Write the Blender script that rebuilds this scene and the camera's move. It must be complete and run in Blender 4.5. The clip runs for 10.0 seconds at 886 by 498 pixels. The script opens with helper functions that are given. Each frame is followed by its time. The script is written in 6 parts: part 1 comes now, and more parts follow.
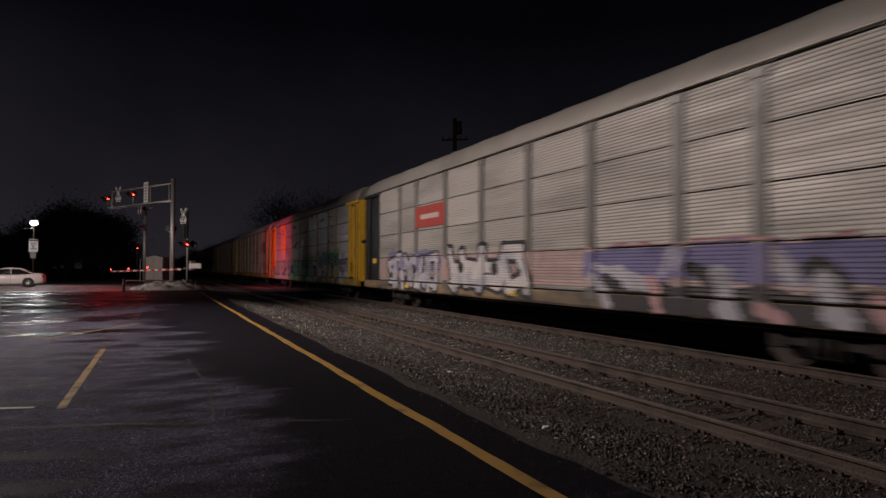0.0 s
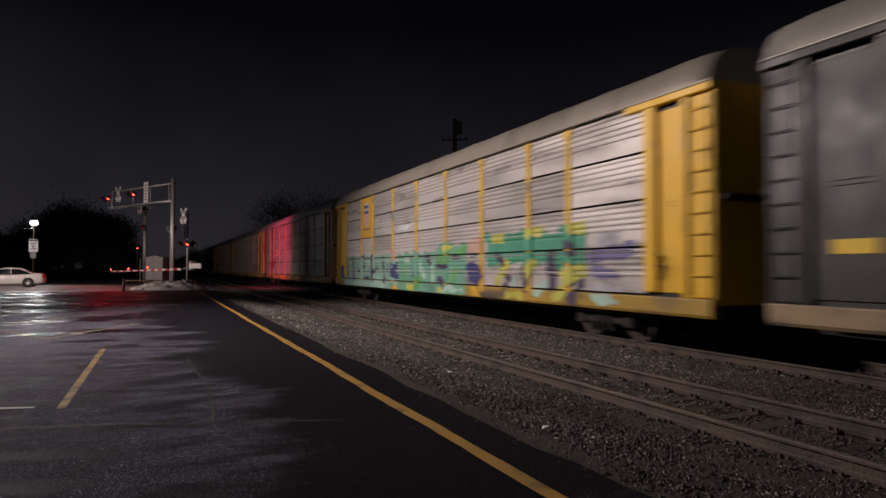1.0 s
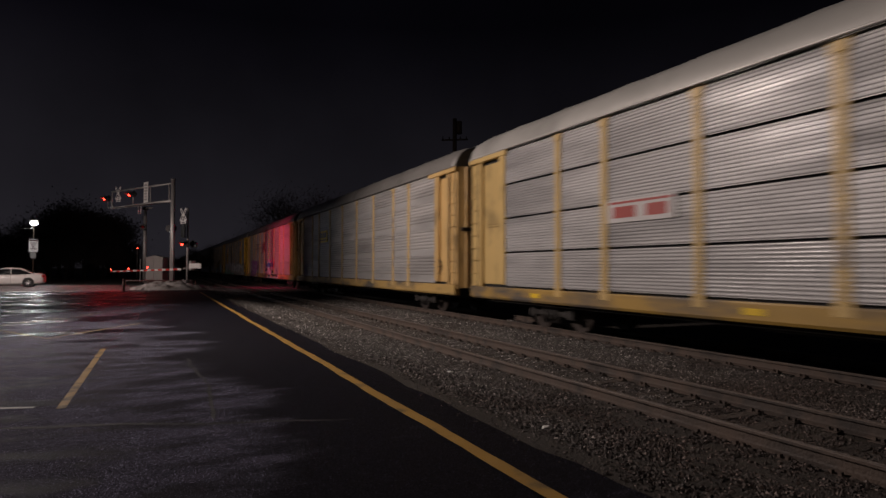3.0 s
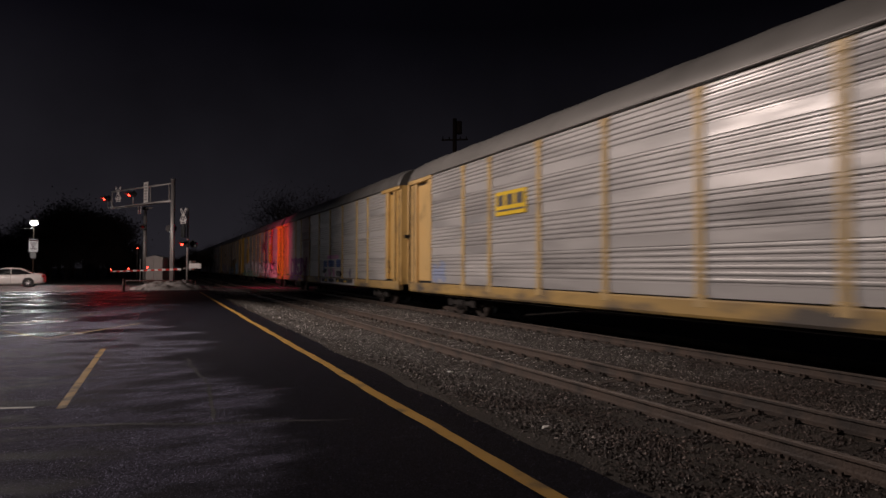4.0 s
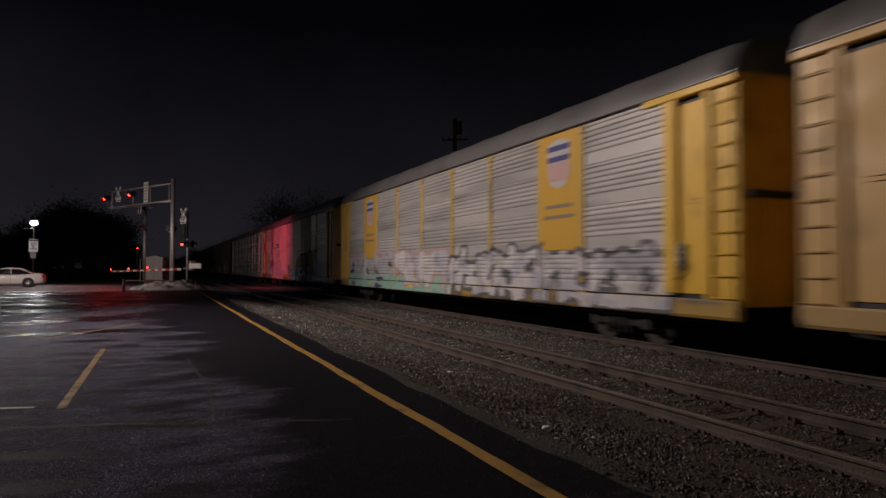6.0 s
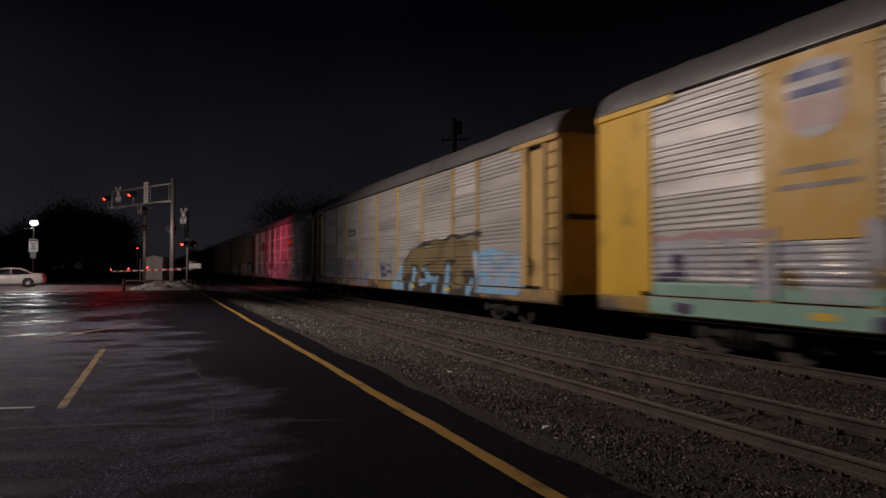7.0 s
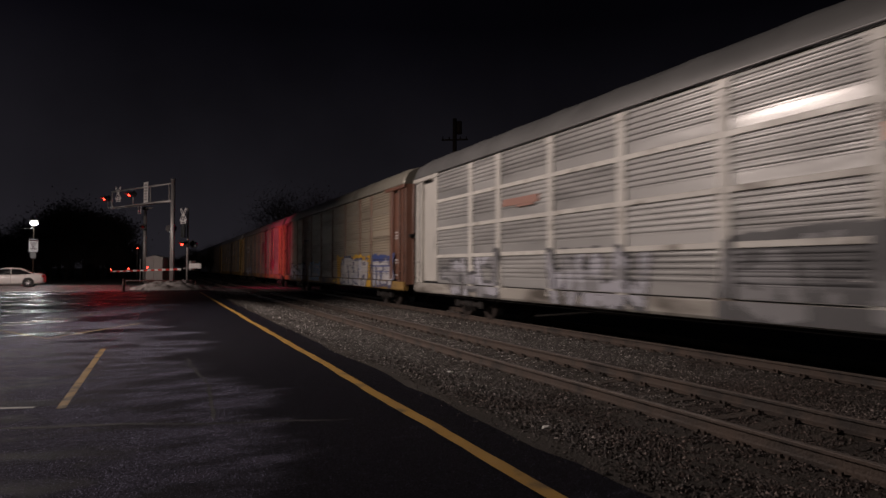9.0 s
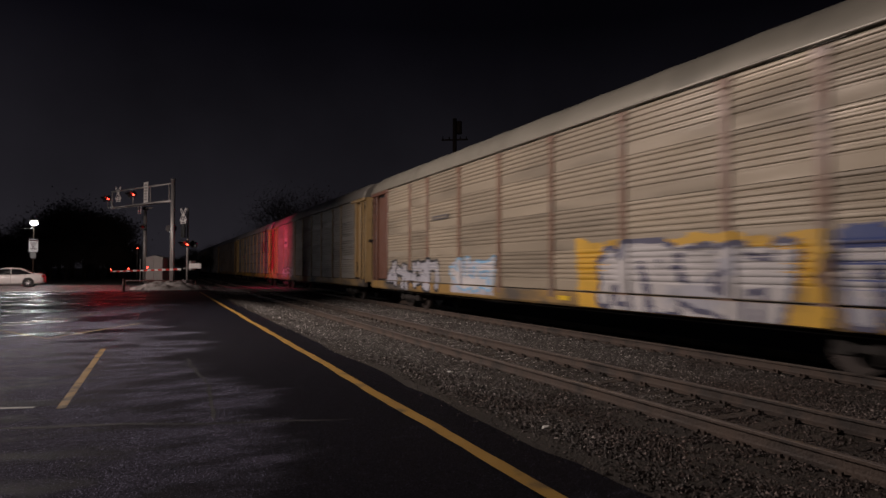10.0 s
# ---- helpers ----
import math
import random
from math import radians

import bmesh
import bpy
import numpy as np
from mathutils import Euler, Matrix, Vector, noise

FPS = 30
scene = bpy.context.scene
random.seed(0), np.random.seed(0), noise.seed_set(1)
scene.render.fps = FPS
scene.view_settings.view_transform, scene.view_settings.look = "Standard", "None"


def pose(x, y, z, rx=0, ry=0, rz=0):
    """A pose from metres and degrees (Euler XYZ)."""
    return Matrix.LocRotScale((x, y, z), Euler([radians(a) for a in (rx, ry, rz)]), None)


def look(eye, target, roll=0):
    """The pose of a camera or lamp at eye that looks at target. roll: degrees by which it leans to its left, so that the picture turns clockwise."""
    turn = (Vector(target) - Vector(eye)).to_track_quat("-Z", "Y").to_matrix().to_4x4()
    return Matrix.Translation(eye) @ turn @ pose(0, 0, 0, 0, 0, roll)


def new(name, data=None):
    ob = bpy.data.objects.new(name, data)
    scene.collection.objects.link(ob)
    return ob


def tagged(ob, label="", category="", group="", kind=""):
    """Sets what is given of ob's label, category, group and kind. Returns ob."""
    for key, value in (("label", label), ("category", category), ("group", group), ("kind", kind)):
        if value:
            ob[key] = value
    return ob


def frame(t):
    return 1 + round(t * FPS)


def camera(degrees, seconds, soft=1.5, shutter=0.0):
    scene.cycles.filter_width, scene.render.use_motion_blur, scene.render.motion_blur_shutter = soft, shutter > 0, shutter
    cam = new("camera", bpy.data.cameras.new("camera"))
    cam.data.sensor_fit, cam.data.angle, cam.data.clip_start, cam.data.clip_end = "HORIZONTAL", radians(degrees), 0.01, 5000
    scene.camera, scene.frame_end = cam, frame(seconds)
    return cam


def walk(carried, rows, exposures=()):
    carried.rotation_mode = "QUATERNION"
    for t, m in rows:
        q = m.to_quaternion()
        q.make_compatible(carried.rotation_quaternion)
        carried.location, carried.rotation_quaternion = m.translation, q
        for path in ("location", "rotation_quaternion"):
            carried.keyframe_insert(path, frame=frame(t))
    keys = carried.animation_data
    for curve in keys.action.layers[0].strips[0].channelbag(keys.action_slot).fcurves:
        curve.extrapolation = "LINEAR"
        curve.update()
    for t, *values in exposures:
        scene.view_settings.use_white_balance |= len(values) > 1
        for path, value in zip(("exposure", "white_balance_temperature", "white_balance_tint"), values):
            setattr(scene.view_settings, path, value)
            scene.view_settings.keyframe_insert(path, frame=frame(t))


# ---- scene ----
# ---- camera: it stands still on the wet parking lot, and looks up the line ----
EYE = Vector((0.0, 0.0, 1.5))
YAW, TILT = radians(24.48), radians(1.74)
cam = camera(70.46, 10.0, 1.5, 0.4)
AIM = EYE + Vector((math.sin(YAW) * math.cos(TILT), math.cos(YAW) * math.cos(TILT), math.sin(TILT)))
walk(cam, [(0.0, look(EYE, AIM, 0.12)), (10.0, look(EYE, AIM, 0.12))], [
    (0.0, -0.1), (0.5, 0.1), (1.0, 0.25), (1.5, -0.05), (2.0, -0.35), (2.5, -0.22), (3.2, -0.15), (4.0, -0.05), (4.5, 0.0), (5.0, 0.0), (5.5, -0.25),
    (6.2, -0.35), (7.0, -0.4), (7.5, -0.25), (8.0, -0.3), (8.5, -0.3), (9.0, -0.2), (9.5, -0.15), (10.0, 0.0)])

# ---- night sky, lot floodlight, street lamp, red flashers ----
world = bpy.data.worlds.new("night")
scene.world = world
world.use_nodes = True
wn, wl = world.node_tree.nodes, world.node_tree.links
bg = wn["Background"]
tc, sep, ramp = wn.new("ShaderNodeTexCoord"), wn.new("ShaderNodeSeparateXYZ"), wn.new("ShaderNodeValToRGB")
wl.new(tc.outputs["Generated"], sep.inputs[0])
wl.new(sep.outputs["Z"], ramp.inputs[0])
ramp.color_ramp.elements[0].color = (0.0165, 0.015, 0.019, 1)
ramp.color_ramp.elements[1].position, ramp.color_ramp.elements[1].color = 0.36, (0.0017, 0.0015, 0.0027, 1)
cloud, thick, shade = wn.new("ShaderNodeTexNoise"), wn.new("ShaderNodeMapRange"), wn.new("ShaderNodeMix")
cloud.inputs["Scale"].default_value, cloud.inputs["Detail"].default_value = 2.6, 5.0
wl.new(tc.outputs["Generated"], cloud.inputs["Vector"])
thick.inputs[1].default_value, thick.inputs[2].default_value, thick.inputs[3].default_value, thick.inputs[4].default_value = 0.3, 0.7, 0.7, 1.3
wl.new(cloud.outputs["Fac"], thick.inputs[0])
shade.data_type, shade.blend_type = "RGBA", "MULTIPLY"
shade.inputs[0].default_value = 1.0
wl.new(ramp.outputs[0], shade.inputs[6])
glow, town = wn.new("ShaderNodeMapRange"), wn.new("ShaderNodeMath")
glow.interpolation_type = "SMOOTHSTEP"
glow.inputs[1].default_value, glow.inputs[2].default_value, glow.inputs[3].default_value, glow.inputs[4].default_value = -0.3, 0.5, 1.2, 0.72
wl.new(sep.outputs["X"], glow.inputs[0])
town.operation = "MULTIPLY"
wl.new(thick.outputs[0], town.inputs[0])
wl.new(glow.outputs[0], town.inputs[1])
wl.new(town.outputs[0], shade.inputs[7])
wl.new(shade.outputs[2], bg.inputs["Color"])
bg.inputs["Strength"].default_value = 1.0


def lamp(name, kind, at, energy, color, size=0.3, target=None, cone=None):
    d = bpy.data.lights.new(name, kind)
    d.energy, d.color = energy, color
    if kind == "AREA":
        d.shape, d.size = "DISK", size
    else:
        d.shadow_soft_size = size
    if cone:
        d.spot_size, d.spot_blend = radians(cone), 1.0 if cone > 140 else 0.8
    ob = new(name, d)
    ob.matrix_world = look(at, target) if target else pose(*at)
    return ob


FLOOD = (-10.3, 21.5, 11.0)
lamp("lot_floodlight", "SPOT", FLOOD, 14800, (1.0, 0.835, 0.77), 0.3, (9.0, 15.5, 4.5), 110)
lamp("crossing_floodlight", "SPOT", (-13.0, 41.0, 6.5), 5300, (1.0, 0.8, 0.74), 0.3, (-5.5, 52.0, 0.0), 90)
lamp("street_lamp_light", "SPOT", (-10.25, 67.6, 5.45), 760, (0.95, 0.97, 1.0), 0.2, (-9.3, 62.0, 0.0), 165)
lamp("flasher_light", "SPOT", (2.6, 52.6, 3.9), 1800, (1.0, 0.02, 0.13), 0.1, (9.6, 55.6, 3.8), 108)
lamp("cantilever_flasher_light", "SPOT", (-3.3, 60.6, 7.5), 950, (1.0, 0.03, 0.04), 0.25, (-9.5, 55.2, 0.6), 120)


# ---- materials ----
def mat(name, color, rough=0.6, metal=0.0, vary=0.25, scale=6.0, bump=0.15, grain=60.0, stain=None, stain_scale=0.8,
        stain_at=0.55, per_object=0.0, rough_vary=0.1, emit=None, stretch=(1, 1, 1), world_space=False):
    m = bpy.data.materials.new(name)
    m.use_nodes = True
    n, l = m.node_tree.nodes, m.node_tree.links
    b = n["Principled BSDF"]
    b.inputs["Metallic"].default_value = metal
    b.inputs["Roughness"].default_value = rough
    if emit:
        b.inputs["Base Color"].default_value = (*color, 1)
        b.inputs["Emission Color"].default_value = (*color, 1)
        b.inputs["Emission Strength"].default_value = emit
        return m
    tc, mp = n.new("ShaderNodeTexCoord"), n.new("ShaderNodeMapping")
    mp.inputs["Scale"].default_value = stretch
    if world_space:
        geo = n.new("ShaderNodeNewGeometry")
        l.new(geo.outputs["Position"], mp.inputs["Vector"])
    else:
        l.new(tc.outputs["Object"], mp.inputs["Vector"])
    vec = mp.outputs["Vector"]
    info = n.new("ShaderNodeObjectInfo")
    add = n.new("ShaderNodeVectorMath")
    add.operation = "ADD"
    sc = n.new("ShaderNodeVectorMath")
    sc.operation = "SCALE"
    sc.inputs["Scale"].default_value = 37.0
    comb = n.new("ShaderNodeCombineXYZ")
    for i in range(3):
        l.new(info.outputs["Random"], comb.inputs[i])
    l.new(comb.outputs[0], sc.inputs[0])
    l.new(vec, add.inputs[0])
    l.new(sc.outputs[0], add.inputs[1])
    vec = add.outputs[0]

    def noise_at(s, detail=4.0):
        t = n.new("ShaderNodeTexNoise")
        t.inputs["Scale"].default_value, t.inputs["Detail"].default_value = s, detail
        l.new(vec, t.inputs["Vector"])
        return t.outputs["Fac"]

    big, fine = noise_at(scale), noise_at(grain, 2.0)
    mixc = n.new("ShaderNodeMix")
    mixc.data_type = "RGBA"
    mixc.inputs[6].default_value = (*[c * (1 - vary) for c in color], 1)
    mixc.inputs[7].default_value = (*[min(1, c * (1 + vary)) for c in color], 1)
    l.new(big, mixc.inputs[0])
    out = mixc.outputs[2]
    if stain:
        r = n.new("ShaderNodeValToRGB")
        r.color_ramp.elements[0].position, r.color_ramp.elements[1].position = stain_at - 0.06, stain_at + 0.1
        l.new(noise_at(stain_scale, 6.0), r.inputs[0])
        mx = n.new("ShaderNodeMix")
        mx.data_type = "RGBA"
        l.new(r.outputs[0], mx.inputs[0])
        l.new(out, mx.inputs[6])
        mx.inputs[7].default_value = (*stain, 1)
        out = mx.outputs[2]
    if per_object:
        hsv = n.new("ShaderNodeHueSaturation")
        ma = n.new("ShaderNodeMapRange")
        ma.inputs[3].default_value, ma.inputs[4].default_value = 1 - per_object, 1 + per_object
        l.new(info.outputs["Random"], ma.inputs[0])
        l.new(ma.outputs[0], hsv.inputs["Value"])
        l.new(out, hsv.inputs["Color"])
        out = hsv.outputs[0]
    l.new(out, b.inputs["Base Color"])
    mr = n.new("ShaderNodeMapRange")
    mr.inputs[1].default_value, mr.inputs[2].default_value = 0.3, 0.7
    mr.inputs[3].default_value, mr.inputs[4].default_value = max(0.03, rough - rough_vary), min(1, rough + rough_vary)
    l.new(big, mr.inputs[0])
    l.new(mr.outputs[0], b.inputs["Roughness"])
    if bump:
        bp = n.new("ShaderNodeBump")
        bp.inputs["Strength"].default_value, bp.inputs["Distance"].default_value = bump, 0.02
        l.new(fine, bp.inputs["Height"])
        l.new(bp.outputs[0], b.inputs["Normal"])
    return m


def wet_asphalt(name, damp, wet, scale, rough_damp, rough_wet):
    """Rough asphalt, part damp and part wet: wet patches are darker and smoother, with edges. Light falloff across the
    lot and small glints are painted into the colour.
    """
    m = bpy.data.materials.new(name)
    m.use_nodes = True
    n, l = m.node_tree.nodes, m.node_tree.links
    b = n["Principled BSDF"]
    tc, mp = n.new("ShaderNodeTexCoord"), n.new("ShaderNodeMapping")
    mp.inputs["Scale"].default_value = (0.7, 1.5, 1)
    mp.inputs["Rotation"].default_value = (0, 0, radians(24))
    l.new(tc.outputs["Object"], mp.inputs[0])

    def noise_at(s, detail, src, rough=0.5):
        t = n.new("ShaderNodeTexNoise")
        t.inputs["Scale"].default_value, t.inputs["Detail"].default_value, t.inputs["Roughness"].default_value = s, detail, rough
        l.new(src, t.inputs["Vector"])
        return t.outputs["Fac"]

    def ramp_of(src, lo, hi, to0, to1):
        r = n.new("ShaderNodeMapRange")
        r.interpolation_type = "SMOOTHSTEP"
        for i, v in enumerate((lo, hi, to0, to1)):
            r.inputs[i + 1].default_value = v
        l.new(src, r.inputs[0])
        return r.outputs[0]

    patch = noise_at(scale, 8.0, mp.outputs[0], 0.6)
    film = noise_at(scale * 5, 5.0, mp.outputs[0])
    cells = n.new("ShaderNodeTexVoronoi")
    cells.inputs["Scale"].default_value = 160.0
    l.new(tc.outputs["Object"], cells.inputs["Vector"])
    stone = cells.outputs["Distance"]
    tone = n.new("ShaderNodeSeparateColor")
    l.new(cells.outputs["Color"], tone.inputs[0])
    lump = noise_at(4.0, 4.0, tc.outputs["Object"])
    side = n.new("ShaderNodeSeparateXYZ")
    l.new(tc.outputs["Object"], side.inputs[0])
    # Patches darken towards the tracks: the lamp's falloff is painted into the colour.
    patch_falloff = n.new("ShaderNodeMath")
    patch_falloff.operation = "ADD"
    l.new(patch, patch_falloff.inputs[0])
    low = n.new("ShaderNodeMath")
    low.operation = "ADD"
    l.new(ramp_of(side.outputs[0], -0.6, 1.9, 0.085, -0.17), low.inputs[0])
    # Far end is wetter; the near end's colour is lifted for missing light.
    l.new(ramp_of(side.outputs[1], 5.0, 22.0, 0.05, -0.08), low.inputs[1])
    l.new(low.outputs[0], patch_falloff.inputs[1])
    damp_and_lit = ramp_of(patch_falloff.outputs[0], 0.43, 0.57, 0.0, 1.0)
    mul = n.new("ShaderNodeMath")
    mul.operation = "MULTIPLY"
    l.new(damp_and_lit, mul.inputs[0])
    l.new(ramp_of(film, 0.36, 0.62, 0.12, 1.0), mul.inputs[1])
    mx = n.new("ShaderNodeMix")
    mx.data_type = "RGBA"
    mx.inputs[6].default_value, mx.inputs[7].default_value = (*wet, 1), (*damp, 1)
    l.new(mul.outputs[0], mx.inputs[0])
    speck = n.new("ShaderNodeMix")
    speck.data_type, speck.blend_type = "RGBA", "MULTIPLY"
    speck.inputs[0].default_value = 1.0
    # Stone tones vary at random; the brightest few are glints painted as colour.
    cr = n.new("ShaderNodeValToRGB")
    cr.color_ramp.elements[0].position, cr.color_ramp.elements[0].color = 0.1, (0.15, 0.15, 0.15, 1)
    cr.color_ramp.elements[1].position, cr.color_ramp.elements[1].color = 0.985, (9.0, 9.0, 10.0, 1)
    painted_glint = cr.color_ramp.elements.new(0.965)
    painted_glint.color = (2.2, 2.2, 2.35, 1)
    l.new(tone.outputs[0], cr.inputs[0])
    l.new(mx.outputs[2], speck.inputs[6])
    l.new(cr.outputs[0], speck.inputs[7])
    l.new(speck.outputs[2], b.inputs["Base Color"])
    smooth = n.new("ShaderNodeMath")
    smooth.operation = "ADD"
    l.new(ramp_of(mul.outputs[0], 0.0, 1.0, rough_wet, rough_damp), smooth.inputs[0])
    l.new(ramp_of(side.outputs[0], -1.2, 1.2, 0.0, 0.3), smooth.inputs[1])
    dull = n.new("ShaderNodeMath")
    dull.operation = "ADD"
    l.new(smooth.outputs[0], dull.inputs[0])
    l.new(ramp_of(side.outputs[1], 7.0, 21.0, 0.15, 0.0), dull.inputs[1])
    l.new(ramp_of(side.outputs[1], 7.0, 19.0, 0.03, 0.15), b.inputs["Specular IOR Level"])
    l.new(dull.outputs[0], b.inputs["Roughness"])
    b1, b2 = n.new("ShaderNodeBump"), n.new("ShaderNodeBump")
    b1.inputs["Distance"].default_value, b2.inputs["Distance"].default_value = 0.013, 0.03
    l.new(ramp_of(mul.outputs[0], 0.0, 1.0, 0.3, 1.0), b1.inputs["Strength"])
    b2.inputs["Strength"].default_value = 0.05
    l.new(stone, b1.inputs["Height"])
    l.new(lump, b2.inputs["Height"])
    l.new(b2.outputs[0], b1.inputs["Normal"])
    l.new(b1.outputs[0], b.inputs["Normal"])
    return m


M = {}
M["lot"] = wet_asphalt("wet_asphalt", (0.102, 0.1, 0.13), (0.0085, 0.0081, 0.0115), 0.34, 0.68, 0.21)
M["street"] = wet_asphalt("street_asphalt", (0.24, 0.22, 0.2), (0.12, 0.112, 0.105), 0.4, 0.75, 0.45)
M["ground"] = mat("gravel_dirt", (0.044, 0.037, 0.031), 0.9, 0, 0.4, 1.5, 1.0, 45.0, (0.038, 0.03, 0.022), 0.8, 0.5)
M["tie"] = mat("weathered_tie", (0.055, 0.043, 0.035), 0.85, 0, 0.4, 4.0, 0.6, 30.0, stretch=(1, 8, 8), per_object=0.35)
M["rail"] = mat("rusty_rail", (0.075, 0.054, 0.042), 0.8, 0.0, 0.5, 3.0, 0.6, 30.0, (0.035, 0.028, 0.024), 1.7, 0.55)
M["railtop"] = mat("worn_rail_head", (0.14, 0.115, 0.1), 0.5, 0.4, 0.2, 2.0, 0.1, 40.0)
M["line"] = mat("yellow_road_paint", (0.43, 0.25, 0.052), 0.55, 0, 0.25, 3.0, 0.3, 60.0, (0.16, 0.11, 0.05), 2.5, 0.6)
M["thin"] = mat("thin_worn_paint", (0.48, 0.4, 0.2), 0.6, 0, 0.3, 3.0, 0.3, 60.0, (0.1, 0.085, 0.06), 2.0, 0.58)
M["faded"] = mat("faded_yellow_paint", (0.3, 0.19, 0.06), 0.6, 0, 0.3, 3.0, 0.4, 60.0, (0.1, 0.075, 0.045), 3.0, 0.56)
M["whiteline"] = mat("worn_white_paint", (0.5, 0.5, 0.48), 0.55, 0, 0.25, 3.0, 0.3, 60.0)
M["seam"] = mat("dry_seam", (0.014, 0.0137, 0.02), 0.75, 0, 0.6, 14.0, 0.8, 70.0, (0.0042, 0.004, 0.0066), 3.0, 0.46)
M["steel"] = mat("galvanised_steel", (0.50, 0.49, 0.47), 0.5, 0.5, 0.15, 5.0, 0.05)
M["whitepaint"] = mat("white_sign_paint", (0.78, 0.77, 0.74), 0.5, 0, 0.1, 5.0, 0.02)
M["redpaint"] = mat("red_sign_paint", (0.55, 0.04, 0.03), 0.5, 0, 0.1, 5.0, 0.02)
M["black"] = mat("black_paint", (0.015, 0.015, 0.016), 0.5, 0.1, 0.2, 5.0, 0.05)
M["soot"] = mat("grimy_underframe", (0.018, 0.0145, 0.0125), 0.75, 0.1, 0.4, 4.0, 0.3)
M["pipe"] = mat("dull_pipe", (0.2, 0.19, 0.17), 0.5, 0.4, 0.3, 2.0, 0.0)
M["wheel"] = mat("worn_wheel_steel", (0.045, 0.035, 0.03), 0.55, 0.3, 0.3, 4.0, 0.1)
M["redglow"] = mat("lit_red_lens", (1.0, 0.035, 0.02), 0.3, emit=15.0)
M["lampglow"] = mat("lit_street_lamp", (0.95, 0.97, 1.0), 0.3, emit=22.0)
M["snow"] = mat("dirty_snow", (0.5, 0.48, 0.46), 0.8, 0, 0.2, 3.0, 0.5, 20.0, (0.2, 0.175, 0.155), 1.6, 0.55)
M["bark"] = mat("dark_bark", (0.05, 0.042, 0.035), 0.9, 0, 0.3, 5.0, 0.5)
M["twig"] = mat("bare_twigs", (0.075, 0.062, 0.055), 0.9, 0, 0.4, 2.0, 0.0)
M["wood"] = mat("utility_pole_wood", (0.14, 0.10, 0.075), 0.85, 0, 0.3, 3.0, 0.4)
M["box"] = mat("cabinet_paint", (0.36, 0.35, 0.33), 0.5, 0.1, 0.12, 3.0, 0.05)


# ---- mesh helpers ----
def link(name, bm, material, parent=None, label=""):
    me = bpy.data.meshes.new(name)
    bm.to_mesh(me)
    bm.free()
    for mm in (material if isinstance(material, (list, tuple)) else [material]):
        me.materials.append(mm)
    ob = new(name, me)
    if parent:
        ob.parent = parent
    if label:
        ob["label"] = label
    return ob


def part(name, bm, material, parent, label=""):
    """Links a bmesh as one mesh object under a thing or a part."""
    return link(name, bm, material, parent, label)


def share(name, me, parent, at=(0, 0, 0), label=""):
    """One more object on a mesh that other pieces use too."""
    ob = new(name, me)
    ob.parent, ob.location = parent, at
    if label:
        ob["label"] = label
    return ob


def mesh_of(name, bm, *materials):
    me = bpy.data.meshes.new(name)
    bm.to_mesh(me)
    bm.free()
    for mm in materials:
        me.materials.append(mm)
    return me


def box(bm, lo, hi, bevel=0.0, mi=0):
    r = bmesh.ops.create_cube(bm, size=1.0, matrix=Matrix.Translation([(a + b) / 2 for a, b in zip(lo, hi)])
                              @ Matrix.Diagonal([b - a for a, b in zip(lo, hi)] + [1]))
    fs = {f for v in r["verts"] for f in v.link_faces}
    for f in fs:
        f.material_index = mi
    if bevel:
        es = {e for f in fs for e in f.edges}
        bmesh.ops.bevel(bm, geom=list(es), offset=bevel, segments=1, affect="EDGES", material=mi)
    return bm


def rod(bm, a, b, r0, r1=None, seg=10, mi=0):
    a, b = Vector(a), Vector(b)
    d = b - a
    m = Matrix.Translation((a + b) / 2) @ d.to_track_quat("Z", "Y").to_matrix().to_4x4()
    r = bmesh.ops.create_cone(bm, cap_ends=True, segments=seg, radius1=r0, radius2=r0 if r1 is None else r1, depth=d.length, matrix=m)
    for f in {f for v in r["verts"] for f in v.link_faces}:
        f.material_index = mi
        f.smooth = len(f.verts) == 4
    return bm


def sweep(bm, profile, y0, y1, closed=False, mi=0, steps=1):
    """A profile of (x, z) drawn along y."""
    rows = []
    for k in range(steps + 1):
        y = y0 + (y1 - y0) * k / steps
        rows.append([bm.verts.new((x, y, z)) for x, z in profile])
    n = len(profile)
    for a, b in zip(rows, rows[1:]):
        for i in range(n if closed else n - 1):
            j = (i + 1) % n
            f = bm.faces.new((a[i], a[j], b[j], b[i]))
            f.material_index = mi
    if closed:
        bm.faces.new(rows[0][::-1]).material_index = mi
        bm.faces.new(rows[-1]).material_index = mi
    return bm


def empty(name, at=(0, 0, 0), turn=0.0):
    ob = new(name)
    ob.matrix_world = pose(*at, 0, 0, turn)
    ob.empty_display_size = 0.2
    return ob


B = bmesh.new

RAIL = -0.2            # top of rail
NEAR_RAIL = 5.76       # near track, near rail
TRACK_NEAR = NEAR_RAIL + 0.75
TRACK_FAR = TRACK_NEAR + 4.60
STREET_Y0, STREET_Y1 = 45.6, 60.0
